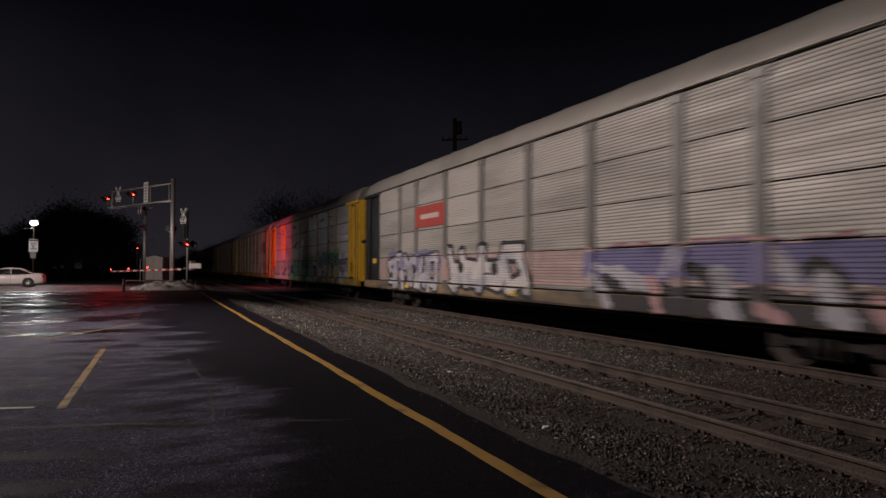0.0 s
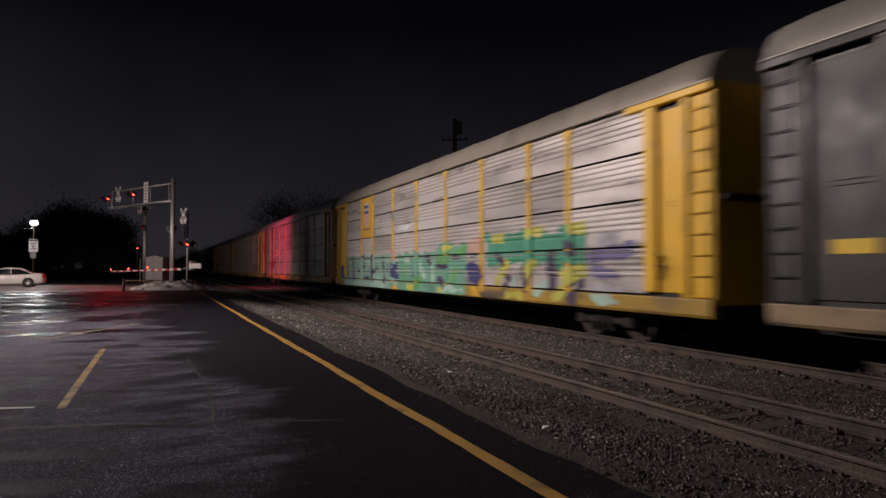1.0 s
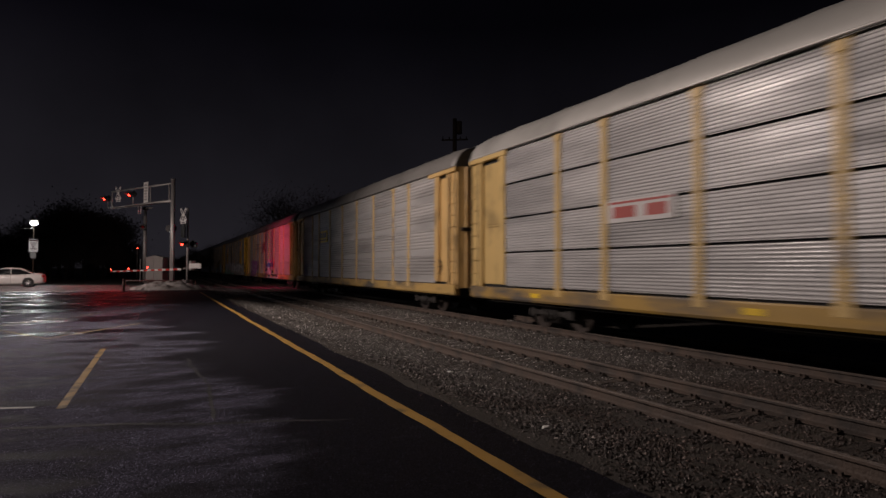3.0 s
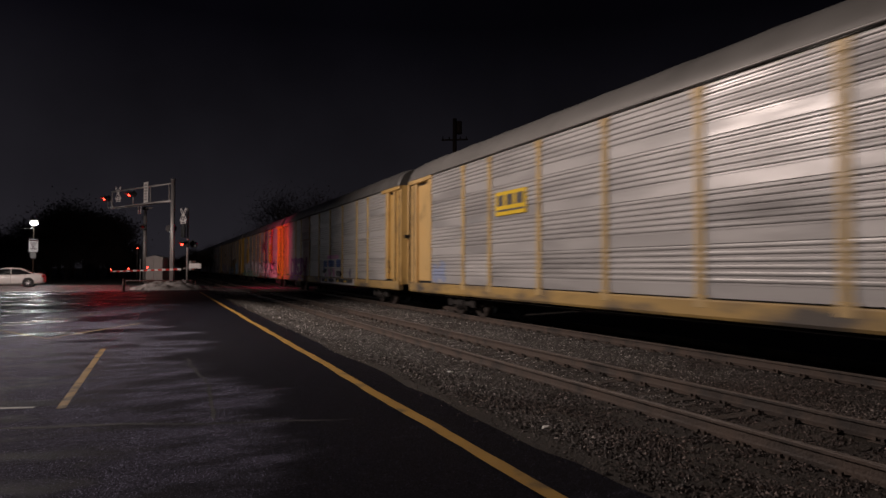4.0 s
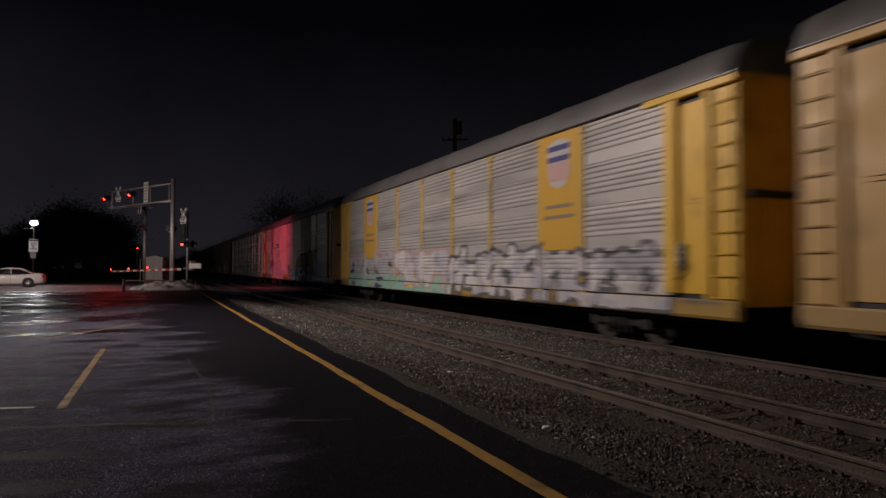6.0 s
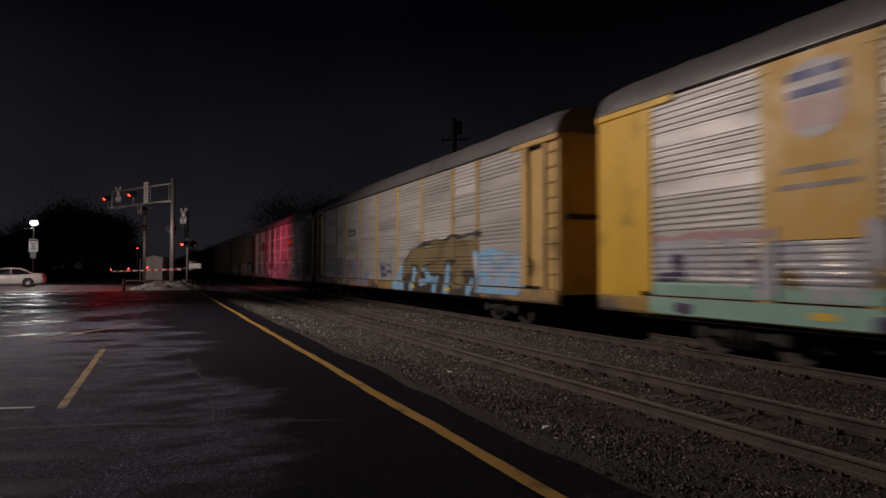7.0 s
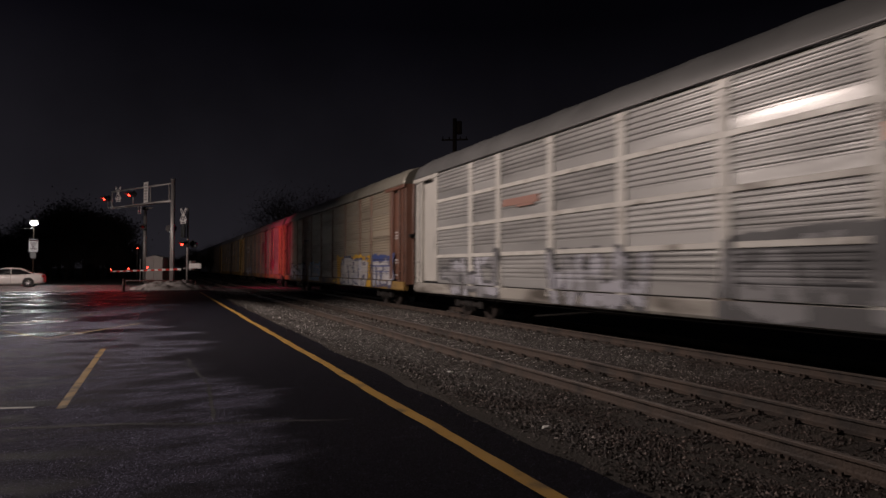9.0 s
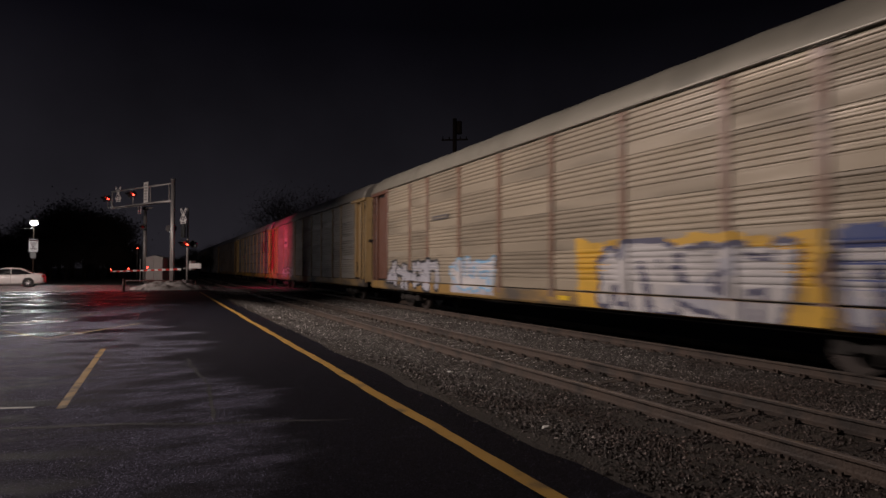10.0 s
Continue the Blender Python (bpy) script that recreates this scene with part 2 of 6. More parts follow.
# ---- ground, lot, street ----
def ground_height(x):
    """The section across the line: lot edge, ballast shoulder, the two tracks, the far verge."""
    pts = [(-400, -0.12), (2.5, -0.12), (2.8, -0.03), (3.3, -0.05), (4.0, -0.16), (4.9, -0.34), (TRACK_NEAR, -0.395), (8.5, -0.40), (8.9, -0.40),
           (TRACK_FAR, -0.395), (12.8, -0.37), (14.0, -0.75), (18, -0.7), (60, -0.3), (400, -0.3)]
    for (x0, z0), (x1, z1) in zip(pts, pts[1:]):
        if x0 <= x <= x1:
            return z0 + (z1 - z0) * (x - x0) / (x1 - x0)
    return -0.3


def build_ground():
    bm = B()
    xs = [-1200, -400, -100, -30, -8, 0, 2.2] + [2.6 + 0.12 * i for i in range(100)] + [16, 20, 30, 60, 150, 400, 1200]
    ys = [-300, -60, -15] + [-4 + 0.3 * i for i in range(130)] + [36 + 2.0 * i for i in range(30)] + [110, 150, 220, 400, 700, 1500]
    rows = []
    for y in ys:
        row = []
        for x in xs:
            z = ground_height(max(-399, min(399, x)))
            if 2.9 < x < 15 and -5 < y < 60:
                z += 0.02 * noise.noise((x * 1.1, y * 0.9, 3.0)) + 0.015 * noise.noise((x * 4, y * 4, 1.0))
            row.append(bm.verts.new((x, y, z)))
        rows.append(row)
    for a, b in zip(rows, rows[1:]):
        for i in range(len(xs) - 1):
            bm.faces.new((a[i], a[i + 1], b[i + 1], b[i])).smooth = True
    g = link("ground", bm, M["ground"])
    tagged(g, "dark gravelly dirt ground along the railway line", "ground", kind="structure")


def lot_edge(y):
    return 2.95 + 0.12 * noise.noise((y * 0.5, 2.0, 0)) + 0.05 * noise.noise((y * 2.1, 7.0, 0))


def line_x(y):
    return 2.40 + 0.03 * noise.noise((y * 0.35, 11.0, 0)) + 0.015 * noise.noise((y * 1.7, 5.0, 0))


def build_lot():
    bm = B()
    ys = [-25 + 0.5 * i for i in range(int((STREET_Y0 + 25) / 0.5) + 1)]
    top = [[bm.verts.new((x, y, 0)) for x in (-70, -20, -5, 0)] + [bm.verts.new((lot_edge(y), y, -0.004))] + [bm.verts.new((lot_edge(y) + 0.06, y, -0.2))] for y in ys]
    for a, b in zip(top, top[1:]):
        for i in range(len(a) - 1):
            bm.faces.new((a[i], a[i + 1], b[i + 1], b[i]))
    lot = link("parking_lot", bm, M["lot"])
    tagged(lot, "black wet asphalt parking lot with damp patches", "parking lot", kind="structure")

    bm = B()
    prev = None
    y = -18.0
    while y < 41.5:
        w = 0.065 + 0.012 * noise.noise((y * 2.3, 0.5, 9))
        cur = (bm.verts.new((line_x(y) - w, y, 0.004)), bm.verts.new((line_x(y) + w, y, 0.004)))
        if prev:
            bm.faces.new((prev[0], prev[1], cur[1], cur[0]))
        prev = cur
        y += 0.25
    e = link("edge_line", bm, M["line"])
    tagged(e, "worn yellow painted line along the lot edge", "road marking", kind="structure")


def ground_line(a, b, w, name, material, label):
    a, b = Vector((*a, 0)), Vector((*b, 0))
    d = (b - a).normalized()
    s = Vector((-d.y, d.x, 0)) * w / 2
    bm = B()
    n = 10
    rows = []
    for i in range(n + 1):
        p = a + (b - a) * i / n
        k = 1 + 0.12 * noise.noise((p.x * 3, p.y * 3, 4))
        rows.append((bm.verts.new(p - s * k + Vector((0, 0, 0.004))), bm.verts.new(p + s * k + Vector((0, 0, 0.004)))))
    for p, q in zip(rows, rows[1:]):
        bm.faces.new((p[0], p[1], q[1], q[0]))
    tagged(link(name, bm, material), label, "road marking", kind="structure")


def build_street():
    bm = B()
    prof = [(-90, 0.0), (-20, 0.012), (1.5, 0.012), (3.5, -0.05), (5.0, RAIL - 0.012), (12.4, RAIL - 0.012), (16, -0.25), (40, -0.1), (90, -0.1)]
    cols = []
    for x, z in prof:
        sk = -0.06 * (x - 0)
        cols.append([bm.verts.new((x, STREET_Y0 + sk * 0.6, z - 0.5)), bm.verts.new((x, STREET_Y0 + sk * 0.6, z)), bm.verts.new((x, STREET_Y1 + sk * 0.6, z)), bm.verts.new((x, STREET_Y1 + sk * 0.6, z - 0.5))])
    for a, b in zip(cols, cols[1:]):
        for i in range(3):
            bm.faces.new((a[i], b[i], b[i + 1], a[i + 1]))
    tagged(link("street", bm, M["street"]), "pale damp street that crosses the railway tracks", "road", kind="structure")


# ---- tracks ----
def rail_profile(x):
    z = RAIL
    half = [(0.030, 0.0), (0.038, -0.008), (0.039, -0.034), (0.034, -0.039), (0.012, -0.047), (0.008, -0.06), (0.009, -0.125), (0.016, -0.145), (0.075, -0.165), (0.075, -0.18)]
    h = half + [(-a, b) for a, b in half[::-1]]
    return [(x + a, z + b) for a, b in h]


def build_track(cx, label):
    t = empty("railway_track", (cx, 0, 0))
    tagged(t, label, "railway track", "railway tracks")
    for s in (-0.7175 - 0.036, 0.7175 + 0.036):
        bm = sweep(B(), rail_profile(s), -40, 420, True, 0, 1)
        bm.normal_update()
        for f in bm.faces:
            if f.normal.z > 0.5 and f.calc_center_median().z > RAIL - 0.01:
                f.material_index = 1
        part("rail", bm, [M["rail"], M["railtop"]], t, "rusty steel rail with a worn head")
    bm = box(B(), (-1.3, -0.11, -0.17), (1.3, 0.11, 0.0), 0.012)
    tie = mesh_of("tie", bm, M["tie"])
    bm = box(B(), (-0.17, -0.09, 0), (0.17, 0.09, 0.014))
    for dx in (-0.11, 0.11):
        box(bm, (dx - 0.02, -0.06, 0.012), (dx + 0.02, -0.025, 0.05))
        box(bm, (dx - 0.02, 0.03, 0.012), (dx + 0.02, 0.065, 0.05))
    plate = mesh_of("tie_plate", bm, M["rail"])
    panel = mesh_of("crossing_panel", box(B(), (-0.66, -0.57, -0.05), (0.66, 0.57, 0.009), 0.008), M["crossing"])
    y = STREET_Y0 + 0.4
    while y < STREET_Y1 - 0.9:
        share("crossing_panel", panel, t, (0, y, RAIL - 0.012), "dark rubber crossing panel")
        y += 1.2
    rng = random.Random(int(cx * 10))
    y = -3.0
    for i in range(150):
        if not STREET_Y0 - 1 < y < STREET_Y1 + 1:
            ob = share("tie", tie, t, (rng.uniform(-0.04, 0.04), y, RAIL - 0.182 - rng.uniform(0, 0.012)))
            ob.rotation_euler = (0, 0, rng.uniform(-0.02, 0.02))
            for s in (-0.754, 0.754):
                share("tie_plate", plate, t, (s, y, RAIL - 0.183))
        y += 0.52


def build_ballast():
    """Loose stones as one sheet of small angular lumps, dense close by."""
    rng = np.random.default_rng(5)
    octa = np.array([(1, 0, 0), (-1, 0, 0), (0, 1, 0), (0, -1, 0), (0, 0, 1), (0, 0, -1)], float)
    tri = np.array([(0, 2, 4), (2, 1, 4), (1, 3, 4), (3, 0, 4), (2, 0, 5), (1, 2, 5), (3, 1, 5), (0, 3, 5)])
    zones = [(-8, 0.8, 24000, 0.03), (0.8, 9, 165000, 0.0165), (9, 18, 125000, 0.019), (18, 45, 64000, 0.029)]
    V, F = [], []
    base = 0
    for y0, y1, n, r in zones:
        x = rng.uniform(2.66, 13.0, n)
        y = rng.uniform(y0, y1, n)
        clump = np.array([noise.noise((a * 0.9, b * 0.6, 8.0)) for a, b in zip(x, y)])
        keep = (rng.random(n) < 0.75 + clump) & (rng.random(n) < np.clip((x - 2.95 - 0.5 * clump) / 0.55, 0.0, 1.0))
        for cx in (TRACK_NEAR, TRACK_FAR):
            for s in (-0.754, 0.754):
                keep &= np.abs(x - cx - s) > 0.09
            keep &= ~((np.abs(x - cx) < 1.3) & (np.abs((y + 3.0 + 0.26) % 0.52 - 0.26) < 0.12) & (rng.random(n) < 0.8))
        x, y = x[keep], y[keep]
        n = len(x)
        z = np.array([max(ground_height(a), 0.0 if a < 3.0 else -9.0) for a in x]) + rng.uniform(-0.011, 0.011, n)
        size = r * rng.uniform(0.6, 1.5, (n, 1, 1)) * rng.uniform(0.7, 1.3, (n, 1, 3)) * np.array((1, 1, 0.7)) * np.clip((x - 2.6) / 0.8, 0.5, 1.0)[:, None, None]
        p = octa[None] + rng.uniform(-0.3, 0.3, (n, 6, 3))
        p = p * size
        ang = rng.uniform(0, 6.28, n)
        c, s = np.cos(ang)[:, None], np.sin(ang)[:, None]
        q = np.stack([p[..., 0] * c - p[..., 1] * s, p[..., 0] * s + p[..., 1] * c, p[..., 2]], -1)
        q += np.stack([x, y, z], -1)[:, None]
        V.append(q.reshape(-1, 3))
        F.append((tri[None] + (np.arange(n) * 6)[:, None, None] + base).reshape(-1, 3))
        base += n * 6
    me = bpy.data.meshes.new("ballast")
    me.from_pydata(np.concatenate(V).tolist(), [], np.concatenate(F).tolist())
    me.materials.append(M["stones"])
    tagged(new("ballast", me), "grey crushed stone ballast between and beside the rails", "gravel", kind="stuff")


def stones_material():
    m = mat("loose_stones", (0.2, 0.195, 0.19), 0.7, 0, 0.2, 9.0, 0.2, 80.0)
    n, l = m.node_tree.nodes, m.node_tree.links
    geo, ramp = n.new("ShaderNodeNewGeometry"), n.new("ShaderNodeValToRGB")
    ramp.color_ramp.elements[0].color = (0.06, 0.054, 0.05, 1)
    ramp.color_ramp.elements[1].color = (0.6, 0.565, 0.535, 1)
    e = ramp.color_ramp.elements.new(0.6)
    e.color = (0.118, 0.107, 0.097, 1)
    e = ramp.color_ramp.elements.new(0.9)
    e.color = (0.22, 0.202, 0.188, 1)
    l.new(geo.outputs["Random Per Island"], ramp.inputs[0])
    # rust-brown stretches of ballast; the ramp along y paints in dimmer light near by
    pos, rust_and_shade, mask, tint = n.new("ShaderNodeSeparateXYZ"), n.new("ShaderNodeTexNoise"), n.new("ShaderNodeMapRange"), n.new("ShaderNodeMix")
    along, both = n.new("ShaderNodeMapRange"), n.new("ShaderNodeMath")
    rust_and_shade.inputs["Scale"].default_value, rust_and_shade.inputs["Detail"].default_value = 0.7, 4.0
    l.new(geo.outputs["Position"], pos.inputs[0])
    l.new(geo.outputs["Position"], rust_and_shade.inputs["Vector"])
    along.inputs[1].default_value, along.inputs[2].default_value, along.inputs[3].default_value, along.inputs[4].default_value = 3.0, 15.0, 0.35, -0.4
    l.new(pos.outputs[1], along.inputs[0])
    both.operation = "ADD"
    l.new(rust_and_shade.outputs["Fac"], both.inputs[0])
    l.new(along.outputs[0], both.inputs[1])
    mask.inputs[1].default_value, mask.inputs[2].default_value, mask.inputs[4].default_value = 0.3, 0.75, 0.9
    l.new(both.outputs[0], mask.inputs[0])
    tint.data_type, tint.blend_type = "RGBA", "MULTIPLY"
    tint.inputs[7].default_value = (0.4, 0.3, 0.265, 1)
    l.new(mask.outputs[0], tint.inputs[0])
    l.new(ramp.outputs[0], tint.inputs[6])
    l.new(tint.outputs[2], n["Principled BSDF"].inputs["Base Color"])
    return m


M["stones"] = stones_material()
M["crossing"] = mat("crossing_rubber", (0.045, 0.042, 0.04), 0.7, 0, 0.4, 3.0, 0.3)
build_ground()
build_lot()
build_street()
# ---- autorack wagons ----
PITCH, SPEED = 28.63, 23.02
END_NEAR, END_FAR = -13.53, 13.98     # the ends of the side, from the wagon's middle
SIDE = -1.52           # near side face, from the wagon's middle
BAYS = [2.75, 1.88] + [2.82] * 5 + [1.88, 2.75]
STEP = 1.03
ROWZ = [1.14 + STEP * k for k in range(5)]
PANEL_CACHE = {}


def bay_edges():
    y = -sum(BAYS) / 2
    out = []
    for b in BAYS:
        out.append((y, y + b))
        y += b
    return out


def rib_profile(style, z0, z1):
    """Side sheet section from z0 to z1: outward ribs on a flat sheet; 'fine', or 'wide' and 'band' (ribs with a plain band below)."""
    n = {"fine": 13, "wide": 5, "band": 6}[style]
    plain = {"fine": 0.0, "wide": 0.32, "band": 0.26}[style]
    p = (z1 - z0 - plain) / n
    d = {"fine": 0.02, "wide": 0.036, "band": 0.034}[style]
    prof = [(-0.014, z0), (-0.014, z0 + plain - 0.015)] if plain else []
    for i in range(n):
        z = z0 + plain + i * p
        prof += [(0, z), (0, z + 0.26 * p), (-0.82 * d, z + 0.36 * p), (-d, z + 0.5 * p), (-d, z + 0.72 * p), (-0.82 * d, z + 0.9 * p)]
    return prof + [(0, z1)]


def panel_mesh(style, length, material, gap):
    key = (style, round(length, 2), material.name)
    if key not in PANEL_CACHE:
        g = gap if style != "band" else 0.004
        prof = rib_profile(style, g, STEP - g)
        bm = sweep(B(), prof + [(0.012, prof[-1][1]), (0.012, prof[0][1])], -length / 2, length / 2, True)
        bmesh.ops.recalc_face_normals(bm, faces=list(bm.faces))
        PANEL_CACHE[key] = mesh_of("side_panel", bm, material)
    return PANEL_CACHE[key]


def surface_x(style, z):
    """How far out the sheet stands at height z."""
    if z < ROWZ[0]:
        return -0.06
    k = min(3, int((z - ROWZ[0]) / STEP))
    prof = rib_profile(style, ROWZ[k], ROWZ[k] + STEP)
    for (x0, z0), (x1, z1) in zip(prof, prof[1:]):
        if z0 <= z <= z1:
            return x0 + (x1 - x0) * (z - z0) / max(1e-6, z1 - z0)
    return 0.0


def paint(name, color):
    key = "spray_" + name
    if key not in M:
        M[key] = mat(key, color, 0.6, 0.0, 0.3, 1.6, 0.1, 40.0, tuple(c * 0.6 for c in color), 1.1, 0.62)
    return M[key]


LAYERS = {}


def field(Y, Z, sy, sz, seed):
    """Smooth noise over the grid of heights and lengths."""
    return np.array([[noise.noise((a * sy, b * sz, seed)) for b in Z] for a in Y])


def sprayed(car, style, Y, Z, idx, mats, label):
    """Cells of paint that follow ribs, posts and sill; idx holds each cell's paint, or -1."""
    step_y, step_z = Y[1] - Y[0], Z[1] - Z[0]
    LAYERS[car.name] = LAYERS.get(car.name, 0) + 1
    coat = 0.005 + 0.0025 * LAYERS[car.name]
    posts = [a for a, _ in bay_edges()[1:]]
    vx = {}
    V, F, P = [], [], []
    open_joint = 0.024 if style != "band" else 0.0
    joints = [z for z in ROWZ[1:4]]
    mid = Z + step_z / 2
    for z in joints:
        idx[:, np.abs(mid - z) < open_joint] = -1
    idx[:, (mid > 1.1) & (mid < 1.155)] = -1
    for i, k in zip(*np.nonzero(idx >= 0)):
        ids = []
        for di, dk in ((0, 0), (0, 1), (1, 1), (1, 0)):
            key = (i + di, k + dk)
            if key not in vx:
                y, z = Y[0] + key[0] * step_y, Z[0] + key[1] * step_z
                x = surface_x(style, z)
                if any(abs(y - p) < 0.2 for p in posts):
                    x = -0.078
                vx[key] = len(V)
                V.append((SIDE + x - coat, y, z))
            ids.append(vx[key])
        F.append(ids)
        P.append(int(idx[i, k]))
    me = bpy.data.meshes.new("graffiti")
    me.from_pydata(V, [], F)
    me.polygons.foreach_set("material_index", P)
    for mm in mats:
        me.materials.append(mm)
    share("graffiti", me, car, label=label)


def wash(car, style, y0, y1, z0, z1, color, seed=1, ragged=0.5, label=""):
    """A rolled or sprayed ground colour with ragged edges."""
    Y = np.arange(y0 - 0.3, y1 + 0.3, 0.06)
    Z = np.arange(max(0.77, z0 - 0.1), min(z1 + 0.3, ROWZ[-1] - 0.05), 0.028)
    yy, zz = np.meshgrid(Y, Z, indexing="ij")
    n = field(Y, Z, 0.9, 1.6, seed * 3.3) + 0.5 * field(Y, Z, 3.0, 5.0, seed * 5.1)
    rim = np.minimum.reduce([yy - y0, y1 - yy, zz - z0 + 0.2, z1 - zz])
    idx = np.where(rim + n * ragged * 0.4 > 0.02, 0, -1)
    sprayed(car, style, Y, Z, idx, [paint(*color)], label or "rolled-on ground colour in " + color[0].replace("_", " "))


def graffiti(car, style, y0, y1, z0, z1, fill, outline, back=None, shine=None, letters=5, seed=1, fat=0.12, label=""):
    """Crowded, unreadable sprayed shapes: upright bars, slants and hooks, outlined, with shine and drips; y0 to y1 from the near end to the far end."""
    rng = random.Random(seed)
    cw = (y1 - y0) / letters
    h = z1 - z0
    S, C = [], []
    for i in range(letters):
        c = y0 + (i + 0.5) * cw
        lean = rng.uniform(-0.2, 0.2) * cw
        xs = [c + s * cw * rng.uniform(0.26, 0.42) for s in (-1, 1)]
        for x in xs[:2 if rng.random() < 0.75 else 1]:
            S.append((x - lean, z0 + h * rng.uniform(0.02, 0.2), x + lean, z0 + h * rng.uniform(0.72, 1.0)))
        for _ in range(rng.choice((1, 2, 2, 3))):
            a, b = rng.uniform(0.1, 0.95), rng.uniform(0.1, 0.95)
            if rng.random() < 0.6:
                b = a + rng.uniform(-0.1, 0.1)
            S.append((c - cw * rng.uniform(0.2, 0.5), z0 + h * a, c + cw * rng.uniform(0.2, 0.5), z0 + h * b))
        if rng.random() < 0.5:
            C.append((c + rng.uniform(-0.2, 0.2) * cw, z0 + h * rng.uniform(0.3, 0.75), rng.uniform(0.04, 0.09) * min(cw, h) * 2))
    S = np.array(S)
    f = fat * min(cw * 1.2, h)
    Y = np.arange(y0 - 0.3, y1 + 0.3, 0.05)
    Z = np.arange(max(0.77, z0 - 0.2), min(z1 + 0.3, ROWZ[-1] - 0.05), 0.026)
    yy, zz = np.meshgrid(Y, Z, indexing="ij")
    ax, az, bx, bz = (S[:, i][:, None, None] for i in range(4))
    dx, dz = bx - ax, bz - az
    u = np.clip(((yy - ax) * dx + (zz - az) * dz) / (dx * dx + dz * dz), 0, 1)
    # blocky strokes: half round, half square
    ddy, ddz = np.abs(yy - ax - u * dx), np.abs(zz - az - u * dz)
    dist = (0.5 * np.sqrt(ddy ** 2 + ddz ** 2) + 0.5 * np.maximum(ddy, ddz)).min(0)
    wob = field(Y, Z, 1.7, 2.3, seed * 3.1)
    spot = field(Y, Z, 0.8, 1.3, seed * 7.7 + 20) + 0.4 * field(Y, Z, 4.0, 3.0, seed * 1.7)
    dist = dist + wob * 0.06
    idx = np.full(dist.shape, -1)
    if back:
        rim = np.minimum.reduce([yy - y0 + 0.25, y1 + 0.25 - yy, zz - z0 + 0.2, z1 + 0.15 - zz])
        idx[(rim + wob * 0.4 > 0.1) & (dist < f * 4.5)] = 2
    idx[dist < f * 1.65] = 1
    idx[dist < f] = 0
    if shine:
        idx[(dist < f) & (spot > 0.1)] = 3
    for cy, cz, r in C:
        idx[((yy - cy) ** 2 + (zz - cz) ** 2 < r * r)] = 1
    mats = [paint(*fill), paint(*outline), paint(*(back or fill)), paint(*(shine or fill))]
    sprayed(car, style, Y, Z, idx, mats, label or "sprayed shapes in %s and %s" % (fill[0].replace("_", " "), outline[0].replace("_", " ")))


def piece(car, style, layers, seed=1, ragged=0.1, label=""):
    """A sprayed piece in layers of (paint, shapes): a shape is a block (y0, y1, z0, z1) or a stroke (y0, z0, y1, z1, radius)."""
    spans = [((g[0], g[1]) if len(g) == 4 else (min(g[0], g[2]) - g[4], max(g[0], g[2]) + g[4])) for _, gs in layers for g in gs]
    highs = [(g[3] if len(g) == 4 else max(g[1], g[3]) + g[4]) for _, gs in layers for g in gs]
    Y = np.arange(min(min(q) for q in spans) - 0.2, max(max(q) for q in spans) + 0.2, 0.05)
    Z = np.arange(0.77, max(highs) + 0.2, 0.026)
    yy, zz = np.meshgrid(Y, Z, indexing="ij")
    wob = field(Y, Z, 1.8, 2.6, seed * 2.3) + 0.4 * field(Y, Z, 6.0, 7.0, seed * 4.1)
    idx = np.full(yy.shape, -1)
    for k, (_, shapes) in enumerate(layers):
        for g in shapes:
            if len(g) == 4:
                lo, hi = min(g[:2]), max(g[:2])
                d = np.maximum.reduce([lo - yy, yy - hi, g[2] - zz, zz - g[3]])
            else:
                dx, dz = g[2] - g[0], g[3] - g[1]
                u = np.clip(((yy - g[0]) * dx + (zz - g[1]) * dz) / max(1e-6, dx * dx + dz * dz), 0, 1)
                d = np.hypot(yy - g[0] - u * dx, zz - g[1] - u * dz) - g[4]
            idx[d + wob * ragged < 0] = k
    sprayed(car, style, Y, Z, idx, [paint(*p) for p, _ in layers], label)


def blot(car, x, y, z, ry, rz, color, seed):
    """A round blot of sprayed paint on a flat part of the side."""
    bm = B()
    ring = []
    for k in range(22):
        a = k * math.pi / 11
        q = 1 + 0.3 * noise.noise((math.cos(a) * 1.5, math.sin(a) * 1.5, seed))
        ring.append(bm.verts.new((x, y + ry * q * math.cos(a), z + rz * q * math.sin(a))))
    r = bmesh.ops.extrude_face_region(bm, geom=[bm.faces.new(ring)])
    bmesh.ops.translate(bm, verts=[v for v in r["geom"] if isinstance(v, bmesh.types.BMVert)], vec=(-0.003, 0, 0))
    bmesh.ops.recalc_face_normals(bm, faces=list(bm.faces))
    part("graffiti", bm, paint(*color), car, "sprayed blot in " + color[0].replace("_", " "))


def emblem(car, bay, row, fracs, plate, bars, mark, rows=1, label="painted emblem plate"):
    """A flat painted plate on a side panel, with plain bars for its writing."""
    a, b = bay_edges()[bay]
    y0, y1 = a + (b - a) * fracs[0], a + (b - a) * fracs[1]
    z0 = ROWZ[row] + STEP * fracs[2]
    z1 = ROWZ[row] + STEP * (rows - 1 + fracs[3])
    bm = box(B(), (SIDE - 0.066, y0, z0), (SIDE - 0.01, y1, z1), 0.003)
    p = part("emblem", bm, plate, car, label)
    for f0, f1, g0, g1 in bars:
        bm = box(B(), (SIDE - 0.072, y0 + (y1 - y0) * f0, z0 + (z1 - z0) * g0), (SIDE - 0.064, y0 + (y1 - y0) * f1, z0 + (z1 - z0) * g1))
        part("marking", bm, mark, p)
    return p


